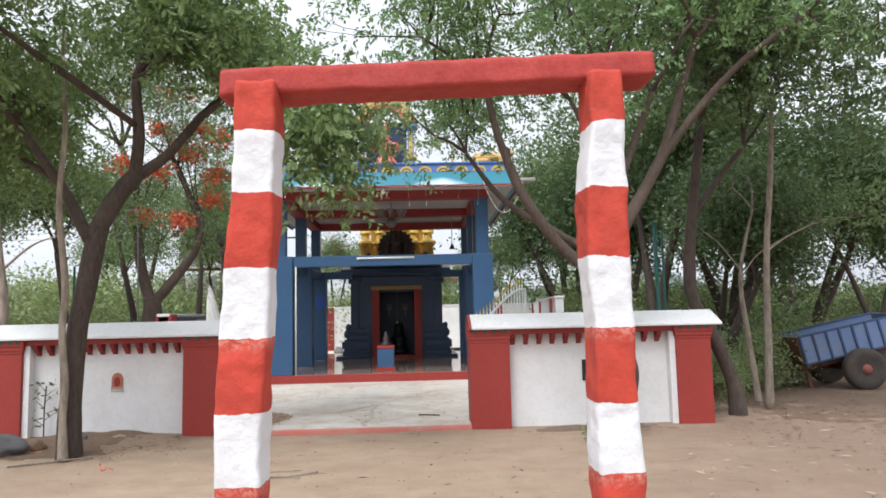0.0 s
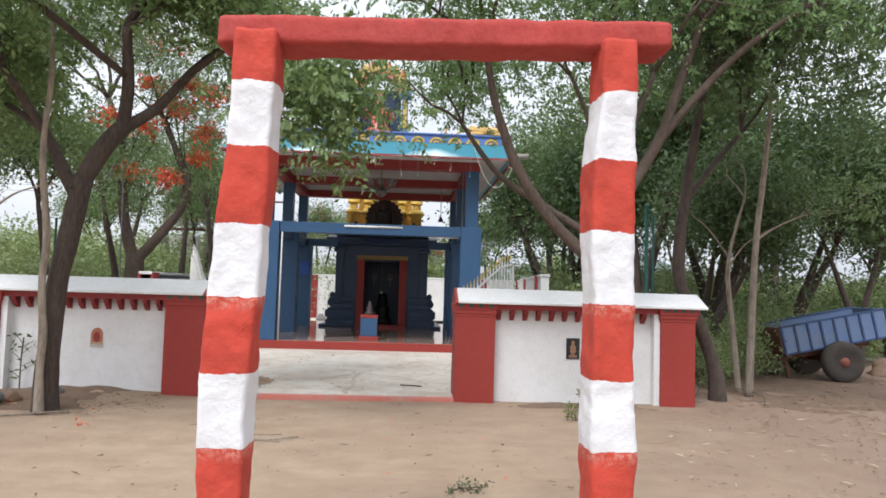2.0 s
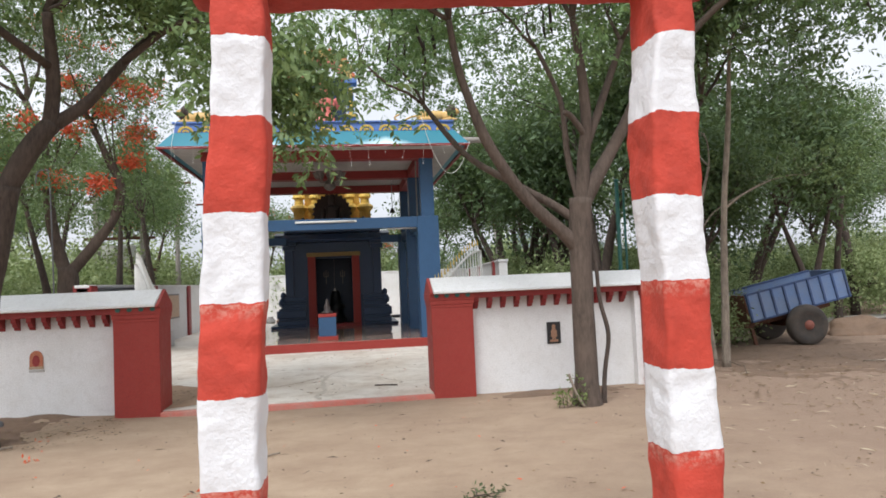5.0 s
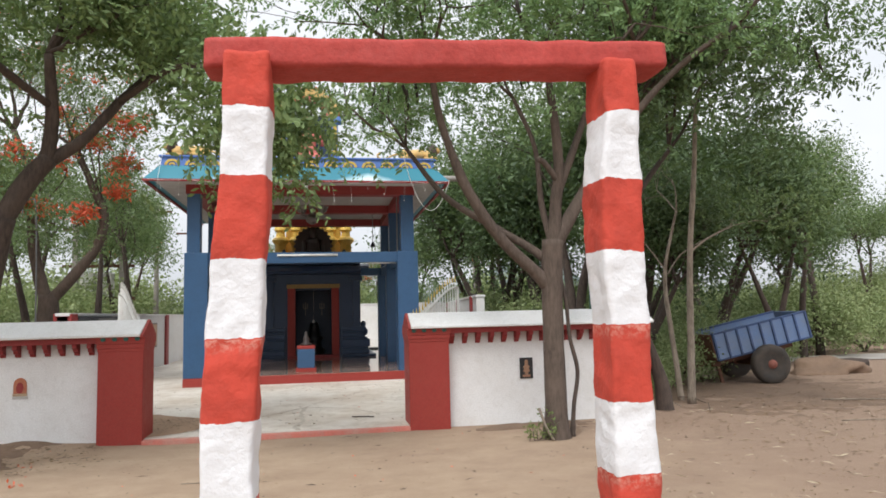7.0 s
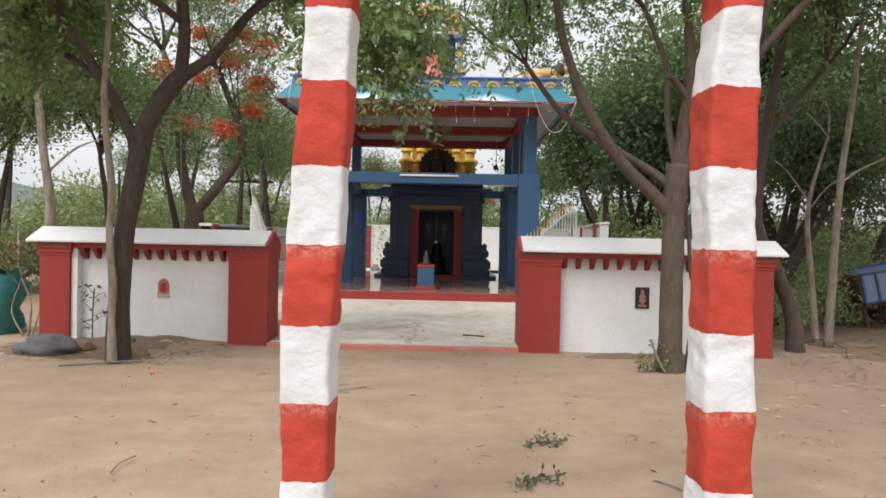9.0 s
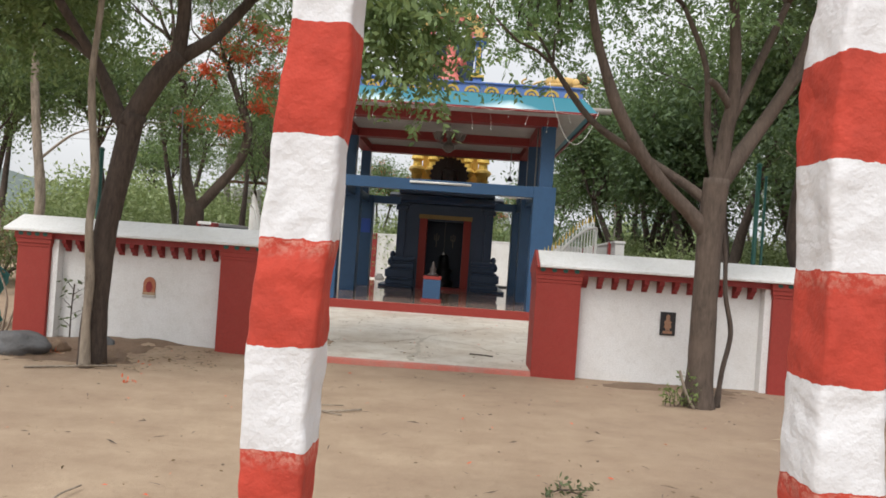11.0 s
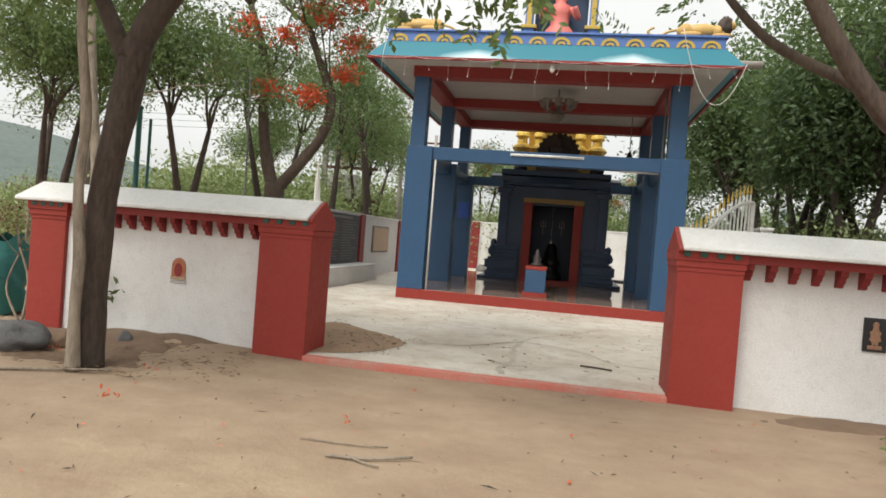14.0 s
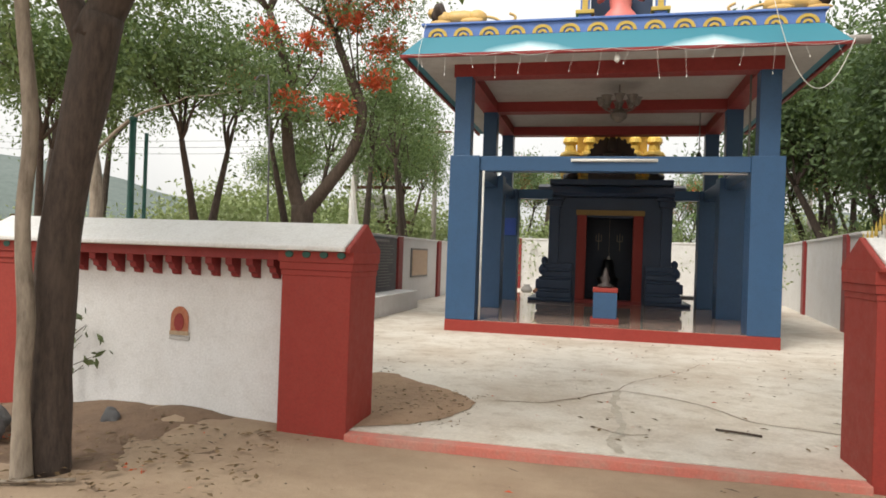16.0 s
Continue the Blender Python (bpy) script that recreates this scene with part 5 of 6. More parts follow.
spread(scrub, [(7.6, 20.2, 0.95), (9.8, 22.4, 1.0), (12.2, 24.2, 1.1), (8.4, 24.9, 0.95), (15.2, 21.2, 0.95), (8.2, 30.2, 1.2), (11.0, 28.0, 1.2), (17.6, 26.0, 1.1), (6.3, 14.6, 0.5), (7.7, 15.0, 0.55), (9.0, 16.6, 0.6), (6.5, 16.8, 0.6), (10.6, 18.6, 0.6), (12.6, 19.0, 0.55), (6.0, 13.2, 0.4), (-10.6, 24.6, 1.25), (-11.5, 31.0, 1.62), (-9.6, 20.2, 0.95), (-11.4, 18.6, 0.75), (-9.6, 26.5, 1.2), (-14.5, 20.0, 0.6), (-17.5, 30.0, 1.0), (-8.0, 38.0, 1.35), (-3.0, 38.5, 1.35), (1.0, 39.5, 1.49), (5.0, 37.5, 1.10), (8.8, 36.0, 1.10), (12.0, 35.0, 1.21), (17.0, 30.0, 1.10), (13.5, 26.0, 1.10), (21.0, 27.0, 1.10), (9.3, 21.3, 0.88), (11.6, 20.0, 0.77), (15.2, 22.6, 0.99), (18.6, 21.5, 0.66), (8.0, 17.6, 0.66), (25.0, 25.0, 0.99), (10.8, 24.6, 0.99), (9.4, 26.2, 0.95), (-22.0, 26.0, 0.9), (-27.0, 36.0, 1.2), (-20.0, 40.0, 2.03), (-12.5, 44.0, 2.03), (0.0, 50.0, 1.98), (14.0, 50.0, 1.98), (34.0, 40.0, 1.76)])

# ---- far hills ----
h_verts, h_faces = [], []
az = [(-80 + 2 * i) for i in range(101)]
for a in az:
    r = radians(a)
    k = max(0.0, math.exp(-((a + 52) / 24) ** 2) * 70 + math.exp(-((a - 17) / 6) ** 2) * 48 + 14 + 10 * noise.noise(Vector((a * 0.08, 0, 0))) + 5 * noise.noise(Vector((a * 0.3, 2, 0))))
    for d, z in ((600, -3), (680, k * 0.55), (780, k), (900, k * 0.7)):
        h_verts.append((d * math.sin(r), d * math.cos(r), z))
for i in range(len(az) - 1):
    for j in range(3):
        q = i * 4 + j
        h_faces.append((q, q + 4, q + 5, q + 1))
tagged(new("backdrop", mesh_from("backdrop", h_verts, h_faces, M_hill, True)), "hazy blue-grey scrub hills on the horizon", "hill", kind="structure")


# ---- iron gate leaves, swung open into the courtyard ----
def gate_leaf(hinge, free, low, high, label, tip):
    a, b = Vector((*hinge, 0)), Vector((*free, 0))
    d = b - a
    g = thing("iron_gate", (*hinge, 0.06), label, "gate", "gate leaves")
    n = 17

    def top(u):
        return low + (high - low) * math.sin(u * math.pi / 2) ** 1.6
    arch = [(a + d * (k / 24)).to_tuple()[:2] + (top(k / 24),) for k in range(25)]
    part("arch_rail", tube("arch_rail", arch, 0.022, M_steel_white, 7), None, g)
    for u in (0.0, 1.0):
        p = a + d * u
        part("stile", tube("stile", [(p.x, p.y, 0.12), (p.x, p.y, top(u))], 0.024, M_steel_white, 7), None, g)
    for z in (0.2, 1.05):
        part("rail", tube("rail", [(a.x, a.y, z), (b.x, b.y, z)], 0.018, M_steel_white, 6), None, g)
    for k in range(1, n):
        u = k / n
        p = a + d * u
        bar = part("bar", tube("bar", [(p.x, p.y, 0.2), (p.x, p.y, top(u) + 0.10)], 0.011, M_steel_white, 5), None, g)
        part("spear_tip", add_lathe(bmesh.new(), [(0.008, 0), (0.015, 0.02), (0.010, 0.06), (0.002, 0.12)], (p.x, p.y, top(u) + 0.10), 6), tip, bar)
    part("hinge_post", tube("hinge_post", [(a.x, a.y, 0.05), (a.x, a.y, 1.6)], 0.03, M_steel_white, 7), None, g)
    return g


gate_leaf((1.42, 11.12), (2.55, 12.95), 1.50, 2.14, "white iron gate leaf with gold spear tips, swung open", M_yellow)
gate_leaf((-2.55, 11.12), (-3.42, 13.2), 1.50, 2.14, "white iron gate leaf with pale spear tips, swung open", M_steel_white)

# ---- west side: ledge, inscribed slab, tile picture ----
tagged(part("ledge", box(-5.58, -4.98, 15.2, 22.3, 0.0, 0.50, 0.015), M_white), "low white masonry ledge along the side wall", "ledge", kind="structure")
slab = thing("inscribed_slab", (-5.5, 20.0, 0.5), "black granite slab with rows of pale carved lettering", "inscription")
part("stone", box(-5.58, -5.50, 17.65, 22.05, 0.50, 1.80, 0.01), M_granite, slab)
rl = random.Random(3)
for c in range(3):
    y0 = 17.8 + c * 1.40
    for r in range(15):
        y = y0
        w = rl.uniform(0.7, 1.2)
        part("text_line", box(-5.499, -5.494, y, y + w, 1.60 - r * 0.070, 1.616 - r * 0.070, 0), M_grey, slab)
part("heading", box(-5.499, -5.494, 19.0, 21.4, 1.69, 1.75, 0), M_grey, slab)
pic = thing("tile_picture", (-5.55, 24.6, 1.2), "tan framed tile picture on the white side wall", "picture")
part("frame", box(-5.60, -5.56, 23.7, 25.5, 0.76, 1.58, 0.01), M_grey, pic)
part("tile", box(-5.575, -5.55, 23.77, 25.43, 0.81, 1.53, 0.004), M_poster, pic)

# ---- pictures set into the front wall ----
plq = thing("deity_plaque", (3.118, PANEL, 0.78), "dark framed ceramic plaque with a tan figure", "plaque")
part("frame", box(3.018, 3.222, PANEL - 0.018, PANEL - 0.001, 0.65, 0.965, 0.004), M_black, plq)
bm = bmesh.new()
add_prism(bm, [(3.118 + r * math.cos(a) * 0.055, 0.797 + r * math.sin(a) * 0.10) for k in range(16) for a, r in [(k * math.pi / 8, 1.0 if k % 2 else 0.72)]], PANEL - 0.026, PANEL - 0.017, "y")
add_prism(bm, [(3.118 + 0.028 * math.cos(k * 0.785), 0.902 + 0.03 * math.sin(k * 0.785)) for k in range(8)], PANEL - 0.026, PANEL - 0.017, "y")
add_box(bm, 3.058, 3.178, PANEL - 0.026, PANEL - 0.017, 0.675, 0.71)
part("figure", bm, M_plaque, plq)
nic = thing("deity_plaque", (-3.94, PANEL, 0.77), "small arched orange picture tile on the white wall", "plaque")
bm = bmesh.new()
add_prism(bm, [(-4.02, 0.70), (-3.855, 0.70)] + [(-3.9375 + 0.0825 * math.cos(k * math.pi / 10), 0.84 + 0.10 * math.sin(k * math.pi / 10)) for k in range(11)], PANEL - 0.014, PANEL - 0.001, "y")
part("arched_tile", bm, M_terracotta, nic)
part("foot", box(-4.025, -3.85, PANEL - 0.02, PANEL - 0.002, 0.695, 0.73, 0.003), M_tile_foot, nic)
bm = bmesh.new()
add_prism(bm, [(-3.9375 + 0.045 * math.cos(k * math.pi / 8), 0.805 + 0.075 * math.sin(k * math.pi / 8)) for k in range(16)], PANEL - 0.022, PANEL - 0.013, "y")
part("figure", bm, M_red2, nic)
part("sill", box(-4.03, -3.84, PANEL - 0.012, PANEL - 0.002, 0.655, 0.685, 0.003), M_white_dimmed, nic)

# ---- green posts, lamp pole ----
for x, y, h in ((-5.32, 11.7, 2.75), (4.48, 11.25, 3.1)):
    g = thing("green_post", (x, y, 0), "tall green painted steel post behind the wall", "post", "green posts")
    part("post", tube("post", [(x, y, -0.05), (x, y, h)], 0.035, M_green_pole, 8), None, g)
    part("stay", tube("stay", [(x + 0.13, y + 0.05, -0.05), (x + 0.13, y + 0.05, h - 0.12)], 0.02, M_green_pole, 6), None, g)
    part("cap", add_lathe(bmesh.new(), [(0.04, 0), (0.045, 0.03), (0.02, 0.05)], (x, y, h), 8), M_green_pole, g)
lp = thing("lamp_pole", (-5.45, 15.0, 0.06), "thin grey pole with a hooked top", "lamp pole")
part("pole", tube("pole", spline([(-5.45, 15.0, 0.05), (-5.45, 15.0, 2.0), (-5.5, 15.0, 3.9), (-5.6, 15.0, 4.1), (-5.72, 15.0, 4.05), (-5.75, 15.0, 3.8)], 6), 0.015, M_boulder, 7), None, lp)
part("base_plate", box(-5.52, -5.38, 14.93, 15.07, 0.055, 0.08, 0.004), M_grey, lp)

# ---- farm trailer resting on its drawbar ----
trailer = thing("farm_trailer", (9.5, 14.4, 0), "faded blue steel farm trailer tipped on its drawbar", "trailer")
TM = Matrix.Translation((9.53, 13.88, 0.47)) @ Matrix.Rotation(radians(-5), 4, "Z") @ Matrix.Rotation(radians(-12), 4, "Y")
LX0, LX1, WY0, WY1 = -1.06, 1.14, 0.10, 1.30


def tpart(name, bm, mat, parent=trailer, label="", smooth=False):
    bmesh.ops.transform(bm, matrix=TM, verts=list(bm.verts))
    return part(name, bm, mat, parent, label, smooth)


tpart("bed", box(LX0, LX1, WY0, WY1, 0.24, 0.31, 0.01), M_rust)
for y0, y1, nm in ((WY0 - 0.03, WY0 + 0.02, "side_board"), (WY1 - 0.02, WY1 + 0.03, "side_board")):
    sb = tpart(nm, box(LX0, LX1, y0, y1, 0.27, 0.83, 0.008), M_trailer)
    for k in range(9):
        x = LX0 + 0.02 + (LX1 - LX0 - 0.04) * k / 8
        yy = (y0 - 0.035, y0 + 0.004) if y0 < 0.5 else (y1 - 0.004, y1 + 0.035)
        tpart("rib", box(x - 0.02, x + 0.02, yy[0], yy[1], 0.25, 0.84, 0.005), M_trailer_dark, sb)
    tpart("top_rail", box(LX0, LX1, y0 - 0.012, y1 + 0.012, 0.81, 0.85, 0.008), M_trailer_dark, sb)
    tpart("bottom_rail", box(LX0, LX1, y0 - 0.012, y1 + 0.012, 0.245, 0.285, 0.008), M_trailer_dark, sb)
tpart("front_board", box(LX0 - 0.04, LX0, WY0, WY1, 0.27, 0.83, 0.008), M_rust)
tpart("tail_board", box(LX1, LX1 + 0.04, WY0, WY1, 0.27, 0.83, 0.008), M_trailer)
tpart("drawbar", box(-2.3, -1.0, 0.63, 0.77, 0.12, 0.24, 0.01), M_rust)
tpart("chassis", box(-1.1, 0.8, 0.30, 0.40, 0.12, 0.245, 0.01), M_rust)
tpart("chassis", box(-1.1, 0.8, 1.00, 1.10, 0.12, 0.245, 0.01), M_rust)
tpart("axle", box(-0.06, 0.06, 0.05, 1.35, -0.12, 0.125, 0.01), M_rust)
tpart("prop_stand", box(-1.0, -0.93, 0.32, 0.39, -0.44, 0.13, 0.008), M_rust)
for y, s in ((13.88 - 0.05, 1), (13.88 + 1.42, -1)):
    x = 9.53 + (0.0 if s > 0 else 0.11)
    m = Matrix.Translation((x, y, 0.415)) @ Matrix.Rotation(radians(-5), 4, "Z") @ Matrix.Rotation(radians(90), 4, "X") @ Matrix.Scale(0.91, 4)
    bm = add_lathe(bmesh.new(), [(0.24, -0.10), (0.30, -0.13), (0.42, -0.12), (0.455, -0.08), (0.465, 0), (0.455, 0.08), (0.42, 0.12), (0.30, 0.13), (0.24, 0.10)], (0, 0, 0), 32)
    bmesh.ops.transform(bm, matrix=m, verts=list(bm.verts))
    wh = part("wheel", bm, M_tyre, trailer, "dusty black tyre", True)
    bm = add_lathe(bmesh.new(), [(0.245, -0.09), (0.235, 0.08), (0.20, 0.05), (0.12, 0.06), (0.10, 0.13), (0.03, 0.15)], (0, 0, 0), 24)
    bmesh.ops.transform(bm, matrix=m, verts=list(bm.verts))
    rim = part("rim", bm, M_rim, wh, "rusty red wheel rim", True)
    for k in range(6):
        a = k * math.pi / 3
        bm = add_lathe(bmesh.new(), [(0.018, 0.05), (0.018, 0.085), (0.01, 0.09)], (0.155 * math.cos(a), 0.155 * math.sin(a), 0), 6)
        bmesh.ops.transform(bm, matrix=m, verts=list(bm.verts))
        part("wheel_nut", bm, M_rust, wh)
tagged(part("earth_mound", lump((12.3, 15.6, -0.05), (1.0, 0.7, 0.38), 4, 0.25, 4), M_soil, smooth=True), "low heap of brown earth behind the trailer", "earth heap")
tagged(part("log", tube("log", [(13.0, 16.2, 0.12), (13.5, 16.15, 0.13), (13.95, 16.2, 0.12)], [0.13, 0.14, 0.12], M_bark_dark, 9, 0.3)), "short dark log lying on the ground", "log")

# ---- boulder, shade net, saplings ----
tagged(part("boulder", lump((-5.02, 9.5, 0.09), (0.37, 0.27, 0.18), 2.0, 0.24, 4), M_boulder, smooth=True), "dark grey boulder lying before the wall", "stone")
tagged(part("field_stone", lump((-4.62, 9.75, 0.05), (0.10, 0.08, 0.08), 6.0, 0.25, 3), M_soil, smooth=True), "small grey stone beside the boulder", "stone")
tagged(part("field_stone", lump((-4.22, 10.15, 0.06), (0.08, 0.07, 0.09), 9.0, 0.25, 3), M_boulder, smooth=True), "small grey stone at the wall foot", "stone")
net = bmesh.new()
rings = []
for k in range(9):
    z = 0.02 + 0.95 * k / 8
    ring = []
    for j in range(22):
        a = 2 * math.pi * j / 22
        r = (0.42 + 0.10 * math.sin(3 * a + k) + 0.06 * noise.noise(Vector((a * 2, k * 0.7, 1)))) * (1 - 0.055 * k - (0.25 if k > 6 else 0))
        ring.append(net.verts.new((-6.95 + r * math.cos(a) + 0.04 * k, 11.2 + r * math.sin(a), z + 0.06 * math.sin(2 * a + k))))
    rings.append(ring)
for ra, rb in zip(rings, rings[1:]):
    for j in range(22):
        net.faces.new((ra[j], ra[(j + 1) % 22], rb[(j + 1) % 22], rb[j]))
guard = thing("shade_net_guard", (-6.95, 11.2, 0), "teal shade net wrapped round stakes of a sapling", "plant guard")
part("net", net, M_net, guard, smooth=True)
for dx, dy, h in ((-0.35, 0.1, 1.7), (0.2, -0.3, 1.9), (0.3, 0.25, 1.6)):
    part("stake", tube("stake", [(-6.95 + dx, 11.2 + dy, -0.05), (-6.9 + dx * 0.8, 11.2 + dy, h)], 0.018, M_bark_pale, 6), None, guard)
tree("dry_shrub", (-6.15, 10.9, -0.03), [([(0, 0, 0), (0.05, 0, 0.5), (-0.1, 0, 0.9)], (0.02, 0.015, 0.01), 2), ([(0.05, 0, 0), (0.2, 0, 0.5), (0.15, 0.1, 1.0)], (0.018, 0.013, 0.008), 2), ([(-0.05, 0, 0), (-0.25, 0, 0.4), (-0.2, 0.1, 0.8)], (0.016, 0.012, 0.008), 2)], 71, M_bark_pale, M_dry, "bare dry shrub with tangled thin stems", 0.05, 2, 0.2, 1, 0.1, 2, 0.35, category="shrub")
sap = thing("sapling", (-4.94, 10.50, 0), "small leafy sapling against the white wall", "plant")
rs = np.random.default_rng(8)
v_, f_, ends = [], [], []
tube_data(v_, f_, spline([(-4.94, 10.50, 0.05), (-4.94, 10.50, 0.45), (-4.91, 10.48, 0.78)], 4), [0.01] * 9, 5)
for k in range(7):
    z = 0.2 + 0.085 * k
    e = Vector((-4.93 + (0.22 if k % 3 else -0.12) * rs.uniform(0.6, 1.4), 10.48 - 0.06 * rs.random(), z + 0.12))
    tube_data(v_, f_, [(-4.94, 10.50, z), e], [0.006, 0.003], 4)
    ends += [tuple(e)] * 3
part("stem", mesh_from("stem", v_, f_, M_bark_dark), None, sap)
part("foliage", leaf_mesh("foliage", np.asarray(ends), 0.10, M_leaf_sapling, rs, 0.05, False, 2, 0.1), None, sap)
M_leaf_shoot = leafy("shoot_leaf", (0.10, 0.16, 0.045), (0.23, 0.30, 0.10))
sh = thing("shoots", (2.9, 9.1, 0), "green shoots and a broken stub sprouting at the tree foot", "plant")
v_, f_, ends = [], [], []
for k in range(13):
    b = Vector((2.82 + 0.09 * rs.normal(), 9.14 + 0.05 * rs.normal(), 0.0))
    e = b + Vector((0.09 * rs.normal(), 0.06 * rs.normal(), 0.08 + 0.13 * rs.random()))
    tube_data(v_, f_, [b, b.lerp(e, 0.5) + Vector((0.01, 0, 0.01)), e], [0.005, 0.004, 0.002], 4)
    ends += [tuple(b.lerp(e, u)) for u in (0.4, 0.7, 1.0)]
ends += [(2.93 + 0.05 * rs.normal(), 9.13, 0.36 + 0.03 * rs.normal()) for _ in range(5)]
part("stems", mesh_from("stems", v_, f_, M_bark_brown), None, sh)
part("foliage", leaf_mesh("foliage", np.asarray(ends), 0.05, M_leaf_shoot, rs, 0.03, False, 5, -0.2), None, sh)
part("broken_stub", tube("broken_stub", spline([(3.03, 9.14, -0.02), (2.93, 9.13, 0.14), (2.87, 9.12, 0.30), (2.83, 9.11, 0.41)], 3), 0.017, M_bark_pale, 6), None, sh, "pale snapped side shoot")

# ---- power structure and poles far behind ----
pw = thing("transformer_frame", (-9.6, 32.0, 0), "concrete pole frame carrying grey transformer boxes", "power pole")
for dx in (0, 1.9):
    part("pole", box(-10.5 + dx, -10.28 + dx, 31.9, 32.1, 0, 6.5, 0.02), M_pole, pw)
for z in (2.6, 4.0, 5.6):
    part("cross_bar", box(-10.9, -8.0, 31.92, 32.08, z, z + 0.12, 0.01), M_rust, pw)
for dx, w in ((-10.1, 0.5), (-9.45, 0.6)):
    part("box", box(dx, dx + w, 31.7, 32.2, 2.75, 3.75, 0.03), M_steel_white, pw)
for x, y, h in ((-8.0, 36.0, 7.5), (-7.4, 41.0, 7.0), (9.2, 41.0, 7.0)):
    pl = thing("power_pole", (x, y, 0), "plain grey concrete power pole", "power pole", "power poles")
    part("pole", tube("pole", [(x, y, -0.1), (x, y, h)], [0.14, 0.09], M_pole, 8), None, pl)
    part("cross_arm", box(x - 0.7, x + 0.7, y - 0.05, y + 0.05, h - 0.5, h - 0.4, 0.01), M_rust, pl)


def palm(x, y, h, seed):
    rng = np.random.default_rng(seed)
    t = thing("palm_tree", (x, y, 0), "palm with arching feathery fronds far behind", "tree", "palms")
    part("trunk", tube("trunk", spline([(x, y, -0.1), (x + 0.1, y, h * 0.5), (x + 0.3, y, h)], 5), [0.2, 0.16] + [0.13] * 9, M_bark_brown, 8, 0.1), None, t)
    for k in range(16):
        a = 2 * math.pi * k / 16 + rng.random() * 0.3
        rise = rng.uniform(0.2, 1.1)
        pts = spline([(x + 0.3, y, h), (x + 0.3 + 0.9 * math.cos(a), y + 0.9 * math.sin(a), h + rise), (x + 0.3 + 2.0 * math.cos(a), y + 2.0 * math.sin(a), h + rise - 0.9)], 8)
        vv, ff = [], []
        for i, p in enumerate(pts[1:]):
            d = (p - pts[i]).normalized()
            s = Vector((-d.y, d.x, 0)).normalized()
            for sg in (-1, 1):
                q = len(vv)
                tip = p + s * sg * 0.42 + d * 0.25 - Vector((0, 0, 0.25))
                vv += [tuple(p), tuple(p + d * 0.07), tuple(tip)]
                ff.append((q, q + 1, q + 2))
        tube_data(vv, ff, pts, [0.02] * len(pts), 4)
        part("frond", mesh_from("frond", vv, ff, M_leaf_mid), None, t)


palm(4.1, 34.0 + 3.0, 3.0, 1)
palm(-3.2, 39.0, 4.6, 2)
palm(-33.0, 42.0, 8.0, 3)
palm(6.6, 38.0, 2.6, 4)

# ---- small things of the hall ----
tagged(part("notice_board", box(-3.0, -2.70, 23.725, 23.75, 2.02, 2.48, 0.006), M_notice), "small bright blue board on a column", "board")
tagged(part("drain_pipe", tube("drain_pipe", [(-2.585, 17.70, FLOOR), (-2.585, 17.70, 3.0)], 0.02, M_wire, 7)), "thin white pipe running up the column", "pipe")
for x in (1.62,):
    tagged(part("hanging_rod", tube("hanging_rod", [(x, 21.6, 3.9), (x, 21.6, 4.97)], 0.012, M_grey, 5)), "thin steel rod hanging from the ceiling", "rod", "ceiling rods")
    tagged(part("bell", add_lathe(bmesh.new(), [(0.09, 0), (0.075, 0.05), (0.05, 0.11), (0.03, 0.15), (0.01, 0.17)], (x, 21.6, 3.77), 10), M_black), "small dark bell on a ceiling rod", "bell", "bells")
tagged(part("steel_pole", tube("steel_pole", [(2.02, 18.3, FLOOR), (2.02, 18.3, 4.9)], 0.018, M_grey, 6)), "thin grey conduit rising beside the column", "conduit")
for x, y, sx, mat in ((-3.1, 31.0, 0.22, M_grey), (-2.75, 31.2, 0.14, M_rust), (-2.2, 31.0, 0.18, M_grey)):
    tagged(part("storage_pot", add_lathe(bmesh.new(), [(sx * 0.5, 0), (sx, sx * 0.5), (sx * 0.9, sx), (sx * 0.5, sx * 1.4), (sx * 0.6, sx * 1.6)], (x, y, 0.06), 12), mat, smooth=True), "old rounded pot standing near the back wall", "pot", "pots by the back wall")
tagged(part("board_stack", box(1.65, 2.9, 29.6, 30.3, 0.06, 0.30, 0.02, Matrix.Rotation(0, 4, "Z")), M_black), "stack of dark boards lying behind the hall", "boards")

# ---- string lights along the eave ----
lights = thing("string_lights", (0, EY0, 4.9), "pale festoon cable with small bulbs along the eave", "string lights")
drops = random.Random(21)
for x0, x1, sag in [(EX0 + 0.1 + i * 0.88, EX0 + 0.1 + (i + 1) * 0.88, 0.03 + 0.02 * (i % 3)) for i in range(8)]:
    pts = [(x0 + (x1 - x0) * k / 10, EY0 - 0.03, 4.93 - sag * (1 - (k / 5 - 1) ** 2)) for k in range(11)]
    cab = part("cable", tube("cable", pts, 0.004, M_wire, 4), None, lights)
    for k in (3, 8):
        p, drop, lean = pts[k], 0.12 + 0.34 * drops.random(), drops.uniform(-0.09, 0.09)
        v_, f_ = [], []
        tube_data(v_, f_, [p, (p[0] + lean * 0.4, p[1], p[2] - drop * 0.5), (p[0] + lean, p[1], p[2] - drop)], [0.002] * 3, 4)
        part("drop_wire", mesh_from("drop_wire", v_, f_, M_wire), None, cab)
        part("bulb", add_lathe(bmesh.new(), [(0.003, 0), (0.007, -0.008), (0.007, -0.030), (0.002, -0.036)][::-1], (p[0] + lean, p[1], p[2] - drop), 6), M_bulb, cab)
